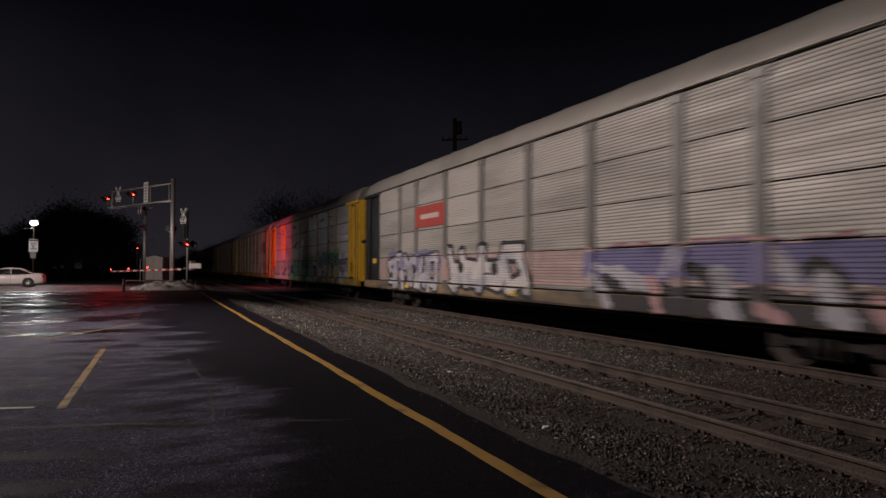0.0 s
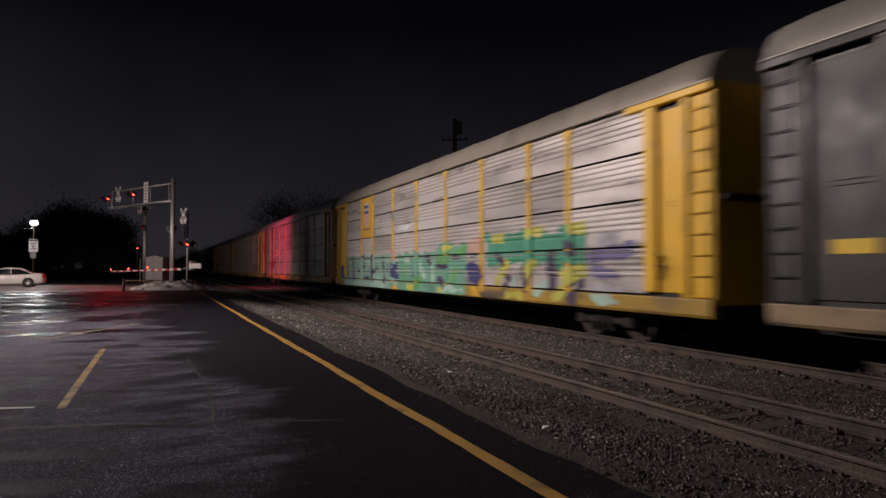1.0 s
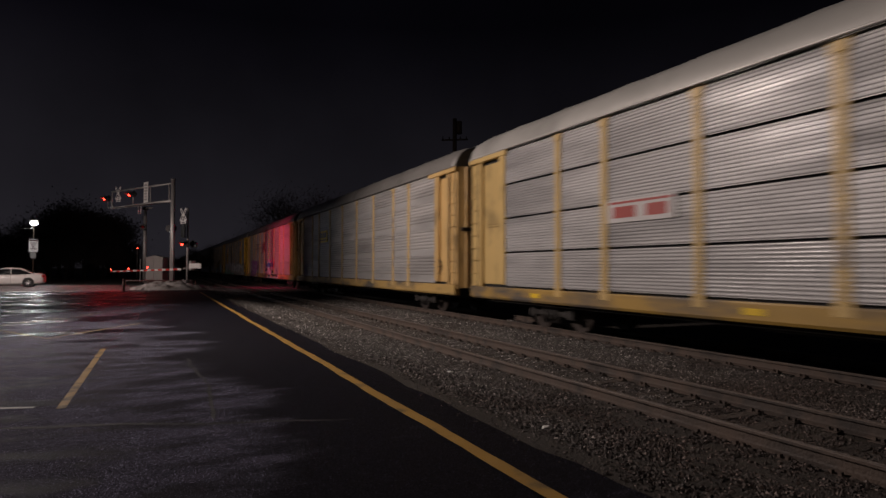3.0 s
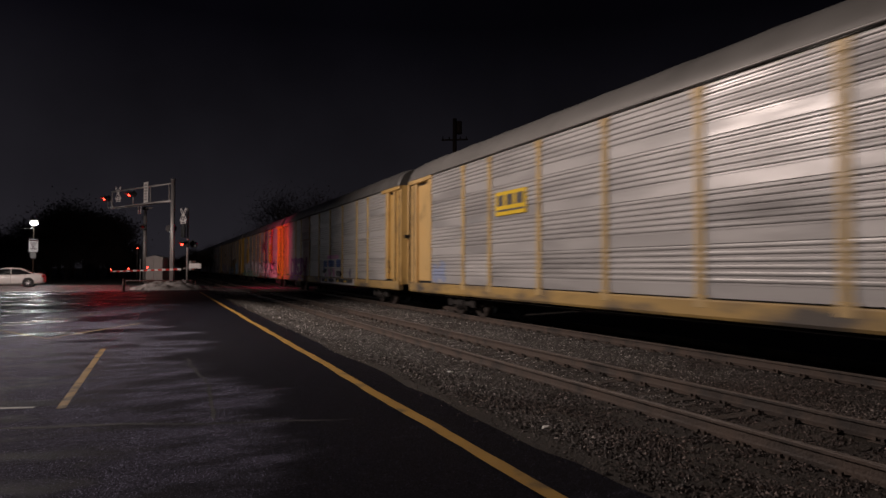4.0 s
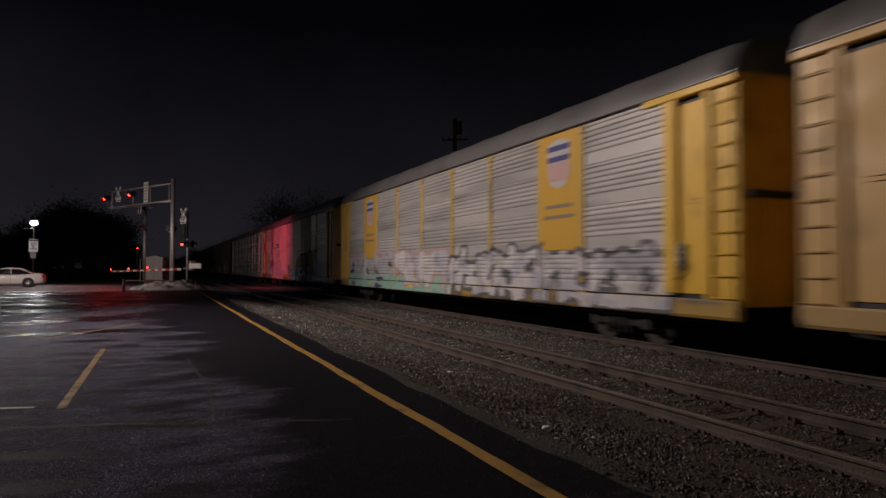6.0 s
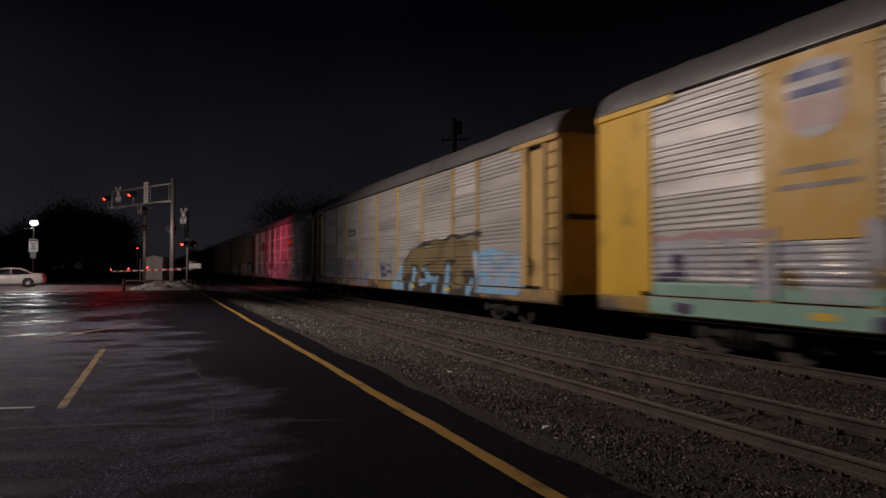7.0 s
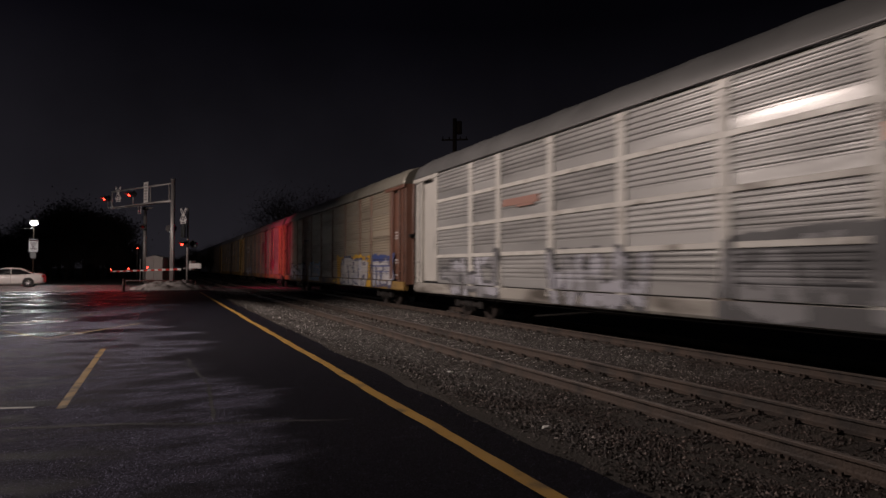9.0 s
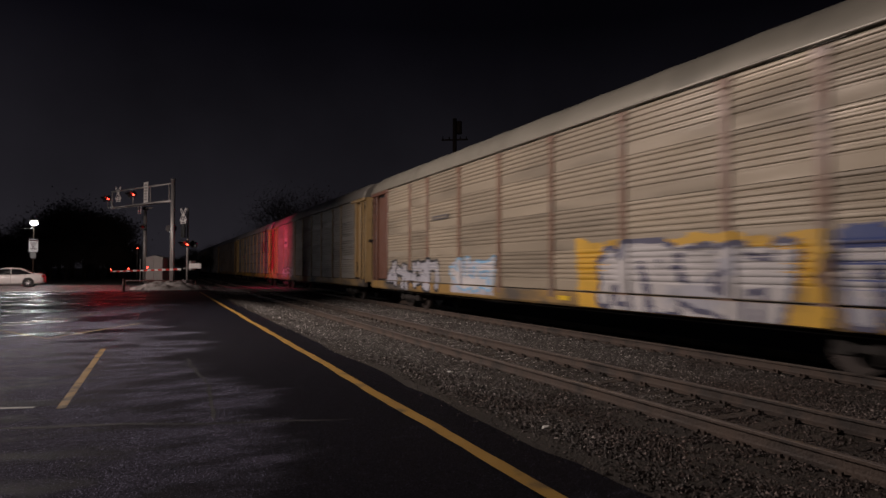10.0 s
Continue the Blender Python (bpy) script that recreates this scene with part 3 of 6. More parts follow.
def truck_meshes():
    bm = B()
    box(bm, (-1.16, -0.9, 0.38), (-1.0, 0.9, 0.52), 0.02)
    box(bm, (-1.18, -0.35, 0.2), (-0.98, 0.35, 0.62), 0.03)
    for s in (-0.88, 0.88):
        box(bm, (-1.2, s - 0.16, 0.32), (-0.98, s + 0.16, 0.62), 0.03)
    for s in (-0.2, 0, 0.2):
        rod(bm, (-1.2, s, 0.26), (-1.2, s, 0.56), 0.07, seg=8)
    box(bm, (-1.0, -0.2, 0.45), (1.0, 0.2, 0.7), 0.02)
    box(bm, (1.0, -0.9, 0.3), (1.16, 0.9, 0.55), 0.02)
    frame_me = mesh_of("bogie_frame", bm, M["soot"])
    bm = B()
    for s in (-0.72, 0.72):
        rod(bm, (s - 0.065, 0, 0), (s + 0.065, 0, 0), 0.42, seg=28)
        rod(bm, (s - 0.09 * (1 if s < 0 else -1), 0, 0), (s + 0.1 * (1 if s < 0 else -1), 0, 0), 0.445, seg=28)
    rod(bm, (-1.1, 0, 0), (1.1, 0, 0), 0.085, seg=12)
    return frame_me, mesh_of("wheelset", bm, M["wheel"])


TRUCK, WHEELSET = truck_meshes()


def roof_mesh(material, rib, near, far):
    """An arched sheet roof with raised seams every bay, closed by flat ends."""
    half = [(1.56, 5.27), (1.555, 5.38), (1.49, 5.6), (1.34, 5.84), (1.06, 6.03), (0.6, 6.14), (0.0, 6.18)]
    prof = [(-x, z) for x, z in half] + [(x, z) for x, z in half[::-1][1:]]
    bm = B()
    rows = []
    n = 46
    for i in range(n + 1):
        yy = near + 0.02 + (far - near - 0.04) * i / n
        edge = min(i, n - i)
        drop = 0.05 if edge == 0 else 0.0
        lift = rib if i % 4 == 2 else 0.0
        rows.append([bm.verts.new((x * (1 + lift * 0.3), yy, z + lift - drop * (z - 5.27) / 0.6)) for x, z in prof])
    for a, b in zip(rows, rows[1:]):
        for i in range(len(prof) - 1):
            bm.faces.new((a[i], a[i + 1], b[i + 1], b[i])).smooth = True
    bm.faces.new(rows[0])
    bm.faces.new(rows[-1][::-1])
    bmesh.ops.recalc_face_normals(bm, faces=list(bm.faces))
    return mesh_of("roof", bm, material)


def side_ends(car, sgn, y_out, endm, railm, plain=False):
    """The end of a side: smooth end post, recessed end-door pocket, corner ladder and the two folding end doors."""
    y_in = sgn * sum(BAYS) / 2
    ym = y_out - sgn * 0.80

    def span(a, b):
        return (min(a, b), max(a, b))

    a, b = span(ym, y_in + sgn * 0.3)
    bm = box(B(), (SIDE + 0.05, a, 1.2), (SIDE + 0.085, b, 5.02), 0.01)
    for z in (2.2, 2.28):
        box(bm, (SIDE + 0.02, a + 0.25, z + 0.8), (SIDE + 0.03, b - 0.3, z + 0.81))
    part("end_pocket", bm, endm, car)
    a, b = span(y_in, y_in + sgn * 0.36)
    part("end_post", box(B(), (SIDE - 0.06, a, 1.2), (SIDE + 0.08, b, 5.24), 0.02), endm, car)
    a, b = span(ym, ym + sgn * 0.16)
    part("corner_post", box(B(), (SIDE - 0.05, a, 1.0), (SIDE + 0.1, b, 5.18), 0.02), endm, car)
    a, b = span(ym + sgn * 0.16, y_out)
    part("corner_panel", box(B(), (SIDE + 0.02, a, 0.95), (SIDE + 0.1, b, 5.18), 0.015), endm, car)
    if plain:
        a, b = span(y_in + sgn * 0.3, y_out)
        part("end_cover", box(B(), (SIDE - 0.045, a, 0.96), (SIDE + 0.04, b, 5.2), 0.03), endm, car, "smooth cover over the end of the side")
    else:
        bm = B()
        rod(bm, (SIDE - 0.04, a + 0.08, 1.0), (SIDE - 0.04, a + 0.08, 5.08), 0.016, seg=6)
        rod(bm, (SIDE - 0.04, b - 0.06, 1.0), (SIDE - 0.04, b - 0.06, 5.08), 0.016, seg=6)
        part("ladder_rail", bm, railm, car)
        rung = mesh_of("rung", rod(B(), (0, a + 0.08, 0), (0, b - 0.06, 0), 0.013, seg=6), endm)
        for i in range(10):
            share("rung", rung, car, (SIDE - 0.045, 0, 1.15 + 0.41 * i))
    # two end-door leaves, bent in plan, with upright stiffeners pressed into them
    for q in (1, -1):
        bm = B()
        pts = [(SIDE + 0.08, y_out)]
        for i in range(9):
            x = SIDE + 0.3 + i * 0.145
            pts += [(x, y_out + sgn * (0.06 + 0.01 * i)), (x + 0.03, y_out + sgn * (0.10 + 0.01 * i)), (x + 0.07, y_out + sgn * (0.10 + 0.01 * i)), (x + 0.10, y_out + sgn * (0.06 + 0.01 * i))]
        pts = [p for p in pts if p[0] < -0.01] + [(-0.01, y_out + sgn * 0.15)]
        vs = [[bm.verts.new((q * x, y, z)) for z in (1.0, 5.30)] for x, y in pts]
        for p, r in zip(vs, vs[1:]):
            bm.faces.new((p[0], r[0], r[1], p[1]))
        part("end_door", bm, endm, car)
    part("latch_bar", box(B(), (SIDE + 0.12, min(y_out + sgn * 0.06, y_out + sgn * 0.17), 3.0), (-0.2, max(y_out + sgn * 0.06, y_out + sgn * 0.17), 3.14), 0.02), M["soot"], car, "dark latch bar across the end doors")
    a, b = span(y_out - sgn * 2.4, y_out)
    part("eave_hood", box(B(), (SIDE - 0.09, a, 5.13), (SIDE + 0.1, b, 5.29), 0.02), endm, car)
    # coupler
    bm = box(B(), (-0.11, min(y_out, y_out + sgn * 0.6), 0.72), (0.11, max(y_out, y_out + sgn * 0.6), 0.98), 0.03)
    box(bm, (-0.2, y_out + sgn * 0.62 - 0.12, 0.66), (0.2, y_out + sgn * 0.62 + 0.12, 1.04), 0.05)
    part("coupler", bm, M["soot"], car)


def autorack(spec):
    st = spec["style"]
    near, far = END_NEAR, spec.get("far", END_FAR)
    car = empty("autorack_wagon")
    tagged(car, spec["label"], "rail wagon", "wagons of the freight train")
    panel, post, end, sill, roof = spec["panel"], spec["post"], spec["end"], spec["sill"], spec["roof"]
    # Solid black core stands in for the unlit inside behind joints and openings.
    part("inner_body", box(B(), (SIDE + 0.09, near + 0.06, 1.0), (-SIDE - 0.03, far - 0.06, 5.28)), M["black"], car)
    part("far_side", box(B(), (-SIDE - 0.03, near + 0.02, 0.9), (-SIDE + 0.02, far - 0.02, 5.27)), panel, car)
    share("roof", roof_mesh(roof, spec.get("roof_rib", 0.015), near, far), car)
    part("top_chord", box(B(), (SIDE - 0.095, near, 5.285), (SIDE + 0.1, far, 5.34), 0.015), spec.get("chord", roof), car)
    # side sill, deeper in the middle
    bm = sweep(B(), [(SIDE - 0.05, 1.11), (SIDE - 0.06, 1.08), (SIDE - 0.06, 0.8), (SIDE - 0.02, 0.74), (SIDE + 0.14, 0.74), (SIDE + 0.14, 1.11)], near + 0.05, far - 0.05, True)
    part("side_sill", bm, sill, car)
    bm = B()
    box(bm, (-0.4, near + 0.2, 0.55), (0.4, far - 0.2, 1.0))
    box(bm, (-1.1, -4.0, 0.62), (-0.5, -1.5, 0.95), 0.03)
    rod(bm, (-0.95, 1.0, 0.72), (-0.95, 3.4, 0.72), 0.16, seg=12)
    box(bm, (SIDE + 0.15, near + 0.3, 0.98), (-SIDE - 0.1, far - 0.3, 1.1))
    part("underframe", bm, M["soot"], car)
    part("air_pipe", rod(B(), (SIDE + 0.16, near + 1.0, 0.66), (SIDE + 0.16, far - 1.0, 0.66), 0.011, seg=6), M["pipe"], car, "thin dull air pipe")
    for y0, y1 in bay_edges():
        me = panel_mesh(st, y1 - y0, panel, spec.get("gap", 0.016))
        for k in range(4):
            share("side_panel", me, car, (SIDE, (y0 + y1) / 2, ROWZ[k]))
    if spec.get("girts"):
        for k in (1, 2, 3):
            part("girt", box(B(), (SIDE - 0.055, -sum(BAYS) / 2, ROWZ[k] - 0.1), (SIDE - 0.005, sum(BAYS) / 2, ROWZ[k] + 0.02), 0.01), post, car, "white horizontal girt")
    w = spec.get("post_w", 0.11)
    pm = box(B(), (-0.06, -w, 1.1), (0.06, w, 5.24), 0.02)
    box(pm, (-0.075, -w - 0.05, 5.04), (0.0, w + 0.05, 5.24), 0.02)
    box(pm, (-0.07, -w - 0.04, 0.94), (0.0, w + 0.04, 1.2), 0.02)
    pme = mesh_of("side_post", pm, post)
    for y0, y1 in bay_edges()[1:]:
        share("side_post", pme, car, (SIDE, y0, 0))
    for sgn in (-1, 1):
        side_ends(car, sgn, near if sgn < 0 else far, end, M["soot"], sgn > 0 and spec.get("plain_end", False))
    bm = B()
    yb = near + 1.55
    ring = [(SIDE - 0.03, yb + 0.27 * math.cos(k * math.pi / 8), 1.75 + 0.27 * math.sin(k * math.pi / 8)) for k in range(17)]
    for p, q in zip(ring, ring[1:]):
        rod(bm, p, q, 0.022, seg=6)
    for k in range(0, 16, 4):
        rod(bm, (SIDE - 0.03, yb, 1.75), ring[k], 0.016, seg=6)
    rod(bm, (SIDE - 0.05, yb, 1.75), (SIDE + 0.06, yb, 1.75), 0.06, seg=10)
    part("brake_wheel", bm, M["soot"], car, "round hand brake wheel")
    for sgn in (-1, 1):
        t = new("bogie")
        t.parent, t.location = car, (0, sgn * (13.43 - 3.6), 0)
        share("bogie_frame", TRUCK, t)
        for q in (-0.88, 0.88):
            share("wheelset", WHEELSET, t, (0, q, 0.42))
    spec.get("extra", lambda c, s: None)(car, st)
    return car


def car_mats(tag, panel, post, end, sill, roof, metal=0.12, rough=0.52, grime=(0.2, 0.17, 0.14)):
    return dict(panel=mat(tag + "_sheet", panel, rough, metal, 0.12, 1.2, 0.05, 60.0, tuple(c * 0.68 for c in panel), 0.5, 0.57, 0.15, rough_vary=0.16, stretch=(1, 0.3, 2.2)),
                post=mat(tag + "_posts", post, 0.5, 0.05, 0.16, 2.0, 0.1, 40.0, grime, 1.2, 0.62, 0.08),
                end=mat(tag + "_ends", end, 0.5, 0.05, 0.14, 1.4, 0.08, 40.0, tuple(c * 0.55 for c in end), 0.9, 0.62, 0.05),
                sill=mat(tag + "_sill", tuple(c * 0.78 for c in sill), 0.6, 0.05, 0.28, 1.3, 0.15, 40.0, tuple(c * 0.5 for c in grime), 0.9, 0.54, stretch=(1, 0.5, 1.6)),
                roof=mat(tag + "_roof", roof, 0.5, 0.2, 0.14, 1.0, 0.05, 40.0, tuple(c * 0.7 for c in roof), 0.5, 0.58))


YEL, TAN = (0.68, 0.42, 0.05), (0.56, 0.39, 0.15)
WHITE_P, BLACK_P, TEAL_P, BLUE_P = ("white", (0.54, 0.52, 0.52)), ("black", (0.03, 0.03, 0.035)), ("teal", (0.15, 0.35, 0.27)), ("deep_blue", (0.05, 0.08, 0.24))
PINK_P, GREEN_P, BROWN_P = ("pale_pink", (0.42, 0.31, 0.29)), ("green", (0.13, 0.36, 0.14)), ("olive_brown", (0.19, 0.145, 0.07))
SKY_P, LIME_P, GREY_P, VIOLET_P = ("light_blue", (0.22, 0.42, 0.62)), ("lime", (0.5, 0.5, 0.1)), ("grey", (0.11, 0.11, 0.115)), ("slate_violet", (0.17, 0.16, 0.31))
GOLD_P, AQUA_P, SILVER_P = ("gold", (0.65, 0.38, 0.04)), ("mint", (0.26, 0.45, 0.37)), ("silver_white", (0.42, 0.42, 0.47))

SLATE_P, MINT_P, DEEPTEAL_P, PALEGREY_P, PALEROSE_P = ("slate", (0.09, 0.09, 0.15)), ("pale_mint", (0.36, 0.55, 0.46)), ("sea_green", (0.07, 0.3, 0.2)), ("pale_grey", (0.26, 0.26, 0.27)), ("pale_rose", (0.45, 0.27, 0.28))

PLUM_P, NAVY_P, FLESH_P = ("dark_violet", (0.07, 0.05, 0.1)), ("navy", (0.05, 0.055, 0.17)), ("flesh_pink", (0.5, 0.33, 0.28))


def extra_a(c, st):
    emblem(c, 6, 2, (0.0, 1.0, 0.1, 0.92), M["logo_red"], [(0.18, 0.8, 0.38, 0.6)], M["logo_pale"], label="red emblem plate with a white bar")
    wash(c, st, -11.7, 11.9, 1.36, 2.2, PINK_P, 3)
    wash(c, st, 4.6, 10.4, 1.7, 2.35, VIOLET_P, 4, 0.9)
    graffiti(c, st, 4.9, 10.3, 0.8, 2.2, SILVER_P, BLACK_P, None, WHITE_P, 6, 11, 0.14)
    graffiti(c, st, -1.3, 3.7, 0.95, 2.25, WHITE_P, BLACK_P, None, SILVER_P, 4, 23, 0.15)
    drips = [(-4.5, 1.75, -5.3, 1.6, 0.13), (-4.35, 1.5, -4.9, 0.85, 0.13), (-5.5, 1.45, -6.1, 1.3, 0.15), (-6.9, 2.1, -6.6, 1.6, 0.12), (-7.2, 2.1, -7.0, 1.7, 0.08), (-8.1, 1.5, -8.3, 0.8, 0.2), (-9.2, 2.0, -9.6, 1.4, 0.13), (-10.1, 1.4, -10.4, 0.8, 0.22), (-11.3, 1.9, -11.6, 1.2, 0.14), (-12.4, 1.3, -12.6, 0.8, 0.16)]
    piece(c, st, [(PALEROSE_P, [(-4.6, 2.18, -12.6, 2.18, 0.06)]), (VIOLET_P, [(-4.0, -12.8, 1.45, 2.16)]), (("soot_black", (0.035, 0.034, 0.036)), [(-5.0, -12.8, 0.75, 1.35), (-4.9, 1.5, -5.6, 1.3, 0.2), (-7.4, 1.7, -7.9, 1.4, 0.16), (-9.9, 1.7, -10.4, 1.5, 0.17), (-12.0, 1.8, -12.2, 1.4, 0.15)]),
                  (SILVER_P, drips), (PALEROSE_P, [(-6.3, 1.35, -6.5, 0.85, 0.15), (-9.0, 1.0, -9.4, 0.85, 0.12), (-11.0, 1.2, -11.2, 0.9, 0.12)])], 31, 0.14, "slate violet lettering with black shadow and pale drips")
    part("marker_plate", box(B(), (SIDE + 0.03, 12.15, 1.93), (SIDE + 0.048, 12.85, 2.16), 0.003), M["logo_yellow2"], c, "small yellow marker plate")
    for y in (8.0, -0.6, -6.2, -8.6):
        sill_reflector(c, y)


def extra_b(c, st):
    emblem(c, 7, 2, (0.05, 0.95, 0.0, 0.96), M["logo_yellow"], [(0.15, 0.85, 0.2, 0.23)], M["logo_grey"], 2, "yellow emblem plate with a shield")
    shield(c, 7, 0.36, 3.72, 4.98)
    dark = [(11.5, 2.1, 11.4, 1.3, 0.07), (10.5, 2.2, 10.2, 1.1, 0.09), (9.6, 1.6, 9.0, 1.5, 0.07), (8.6, 2.2, 8.4, 1.2, 0.08), (8.3, 1.25, 7.7, 1.2, 0.08), (7.1, 2.25, 7.0, 1.15, 0.1),
            (6.9, 1.5, 6.3, 1.7, 0.06), (5.6, 2.15, 5.3, 1.1, 0.11), (4.9, 1.9, 4.8, 1.2, 0.06)]
    piece(c, st, [(AQUA_P, [(11.9, 3.4, 0.7, 2.3)]), (MINT_P, [(11.4, 2.0, 10.7, 2.0, 0.12), (9.6, 2.1, 9.1, 1.9, 0.14), (7.9, 2.0, 7.5, 1.9, 0.16), (6.5, 1.1, 6.0, 1.1, 0.14), (10, 0.9, 5.2, 0.9, 0.1)]),
                  (PLUM_P, dark), (FLESH_P, [(4.3, 2.3, 4.0, 2.25, 0.26)]), (NAVY_P, [(4.4, 3.5, 1.25, 1.9)]), (SILVER_P, [(4.2, 1.75, 3.7, 1.7, 0.05)]), (GOLD_P, [(4.1, 3.6, 0.7, 1.02)])], 13, 0.14,
          "mint sprayed lettering with dark violet strokes and gold accents")
    piece(c, st, [(TEAL_P, [(3.4, -3.1, 0.7, 2.3), (-0.6, -3.0, 2.2, 2.55)]), (GREEN_P, [(2.9, 1.3, 2.6, 1.7, 0.22), (1.4, 1.0, 0.9, 1.2, 0.25), (-0.9, 1.9, -1.6, 2.2, 0.3), (-2.4, 2.2, -2.9, 2.3, 0.25), (-1.9, 1.2, -2.3, 1.5, 0.25)]),
                  (LIME_P, [(2.3, 0.95, 1.7, 0.9, 0.13), (-0.9, 0.9, -1.2, 0.9, 0.1), (-2.7, 2.45, -1.4, 2.4, 0.07)]), (MINT_P, [(1.0, 1.9, 0.6, 1.4, 0.15), (-0.2, 1.9, -0.3, 1.2, 0.14), (-1.3, 0.95, -2.8, 0.95, 0.1), (2.6, 2.0, 2.1, 2.0, 0.12)]),
                  (PLUM_P, [(2.0, 2.1, 1.8, 1.4, 0.1), (0.3, 2.1, 0.0, 1.9, 0.14), (-0.7, 1.75, -1.5, 1.7, 0.09), (-2.1, 2.05, -2.6, 2.0, 0.1), (-0.8, 1.3, -1.3, 1.15, 0.16)]),
                  (FLESH_P, [(-3.5, 2.4, -4.0, 2.45, 0.26)]), (NAVY_P, [(-3.2, -4.2, 1.2, 1.85)]), (GOLD_P, [(-3.6, -4.2, 0.7, 1.05)])], 14, 0.18, "teal and green sprayed lettering with navy and gold accents")
    piece(c, st, [(DEEPTEAL_P, [(-4.6, -9.7, 1.75, 2.72)]), (LIME_P, [(-5.0, 2.6, -5.5, 2.62, 0.14), (-7.2, 2.68, -7.6, 2.7, 0.14), (-9.2, 2.72, -9.5, 2.72, 0.16), (-5.6, 1.9, -5.9, 1.8, 0.16), (-7.0, 1.5, -7.3, 1.8, 0.17), (-8.9, 1.5, -9.5, 1.6, 0.2),
                  (-5.3, 1.3, -5.5, 1.5, 0.14), (-6.0, 0.9, -6.6, 0.88, 0.12), (-8.4, 0.9, -8.7, 1.1, 0.13)]), (MINT_P, [(-6.2, 1.2, -6.4, 1.6, 0.16), (-7.6, 1.1, -7.9, 1.3, 0.16), (-10.0, 0.95, -10.8, 0.95, 0.12)]),
                  (PLUM_P, [(-5.2, 2.1, -5.6, 1.95, 0.12), (-6.0, 1.4, -5.8, 1.2, 0.15), (-6.7, 1.7, -6.9, 1.2, 0.13), (-8.1, 2.0, -8.2, 1.2, 0.15), (-8.9, 2.2, -9.1, 2.1, 0.14), (-9.2, 1.0, -9.5, 1.3, 0.13)]),
                  (VIOLET_P, [(-9.9, 2.0, -11.2, 2.1, 0.13), (-10.0, 1.6, -10.8, 1.5, 0.1)]), (SILVER_P, [(-10.2, 2.4, -10.8, 2.45, 0.1), (-10.1, 1.2, -11.1, 1.2, 0.1)])], 15, 0.2, "green sprayed lettering with lime tips and dark strokes")
    blot(c, SIDE + 0.048, 12.7, 1.5, 0.62, 0.36, ("bright_blue", (0.06, 0.12, 0.42)), 3.0)


def extra_c(c, st):
    emblem(c, 6, 1, (0.2, 0.95, 0.55, 1.05), M["logo_white"], [(0.04, 0.96, 0.82, 0.92), (0.1, 0.4, 0.2, 0.7), (0.55, 0.9, 0.2, 0.7)], M["logo_red"], label="faded white emblem with red marks")
    for y in (10.0, 3.0, -4.0, -9.5):
        sill_reflector(c, y)


def extra_d(c, st):
    emblem(c, 6, 2, (0.22, 0.84, 0.1, 0.8), M["logo_yellow2"], [(0.08, 0.3, 0.4, 0.85), (0.4, 0.62, 0.4, 0.85), (0.72, 0.92, 0.4, 0.85), (0.05, 0.95, 0.16, 0.24)], M["logo_grey"], label="bright yellow emblem with dark bars")
    graffiti(c, st, 10.5, 11.4, 1.3, 1.8, ("faded_blue", (0.26, 0.3, 0.42)), ("faded_blue", (0.26, 0.3, 0.42)), None, None, 1, 19, 0.2)


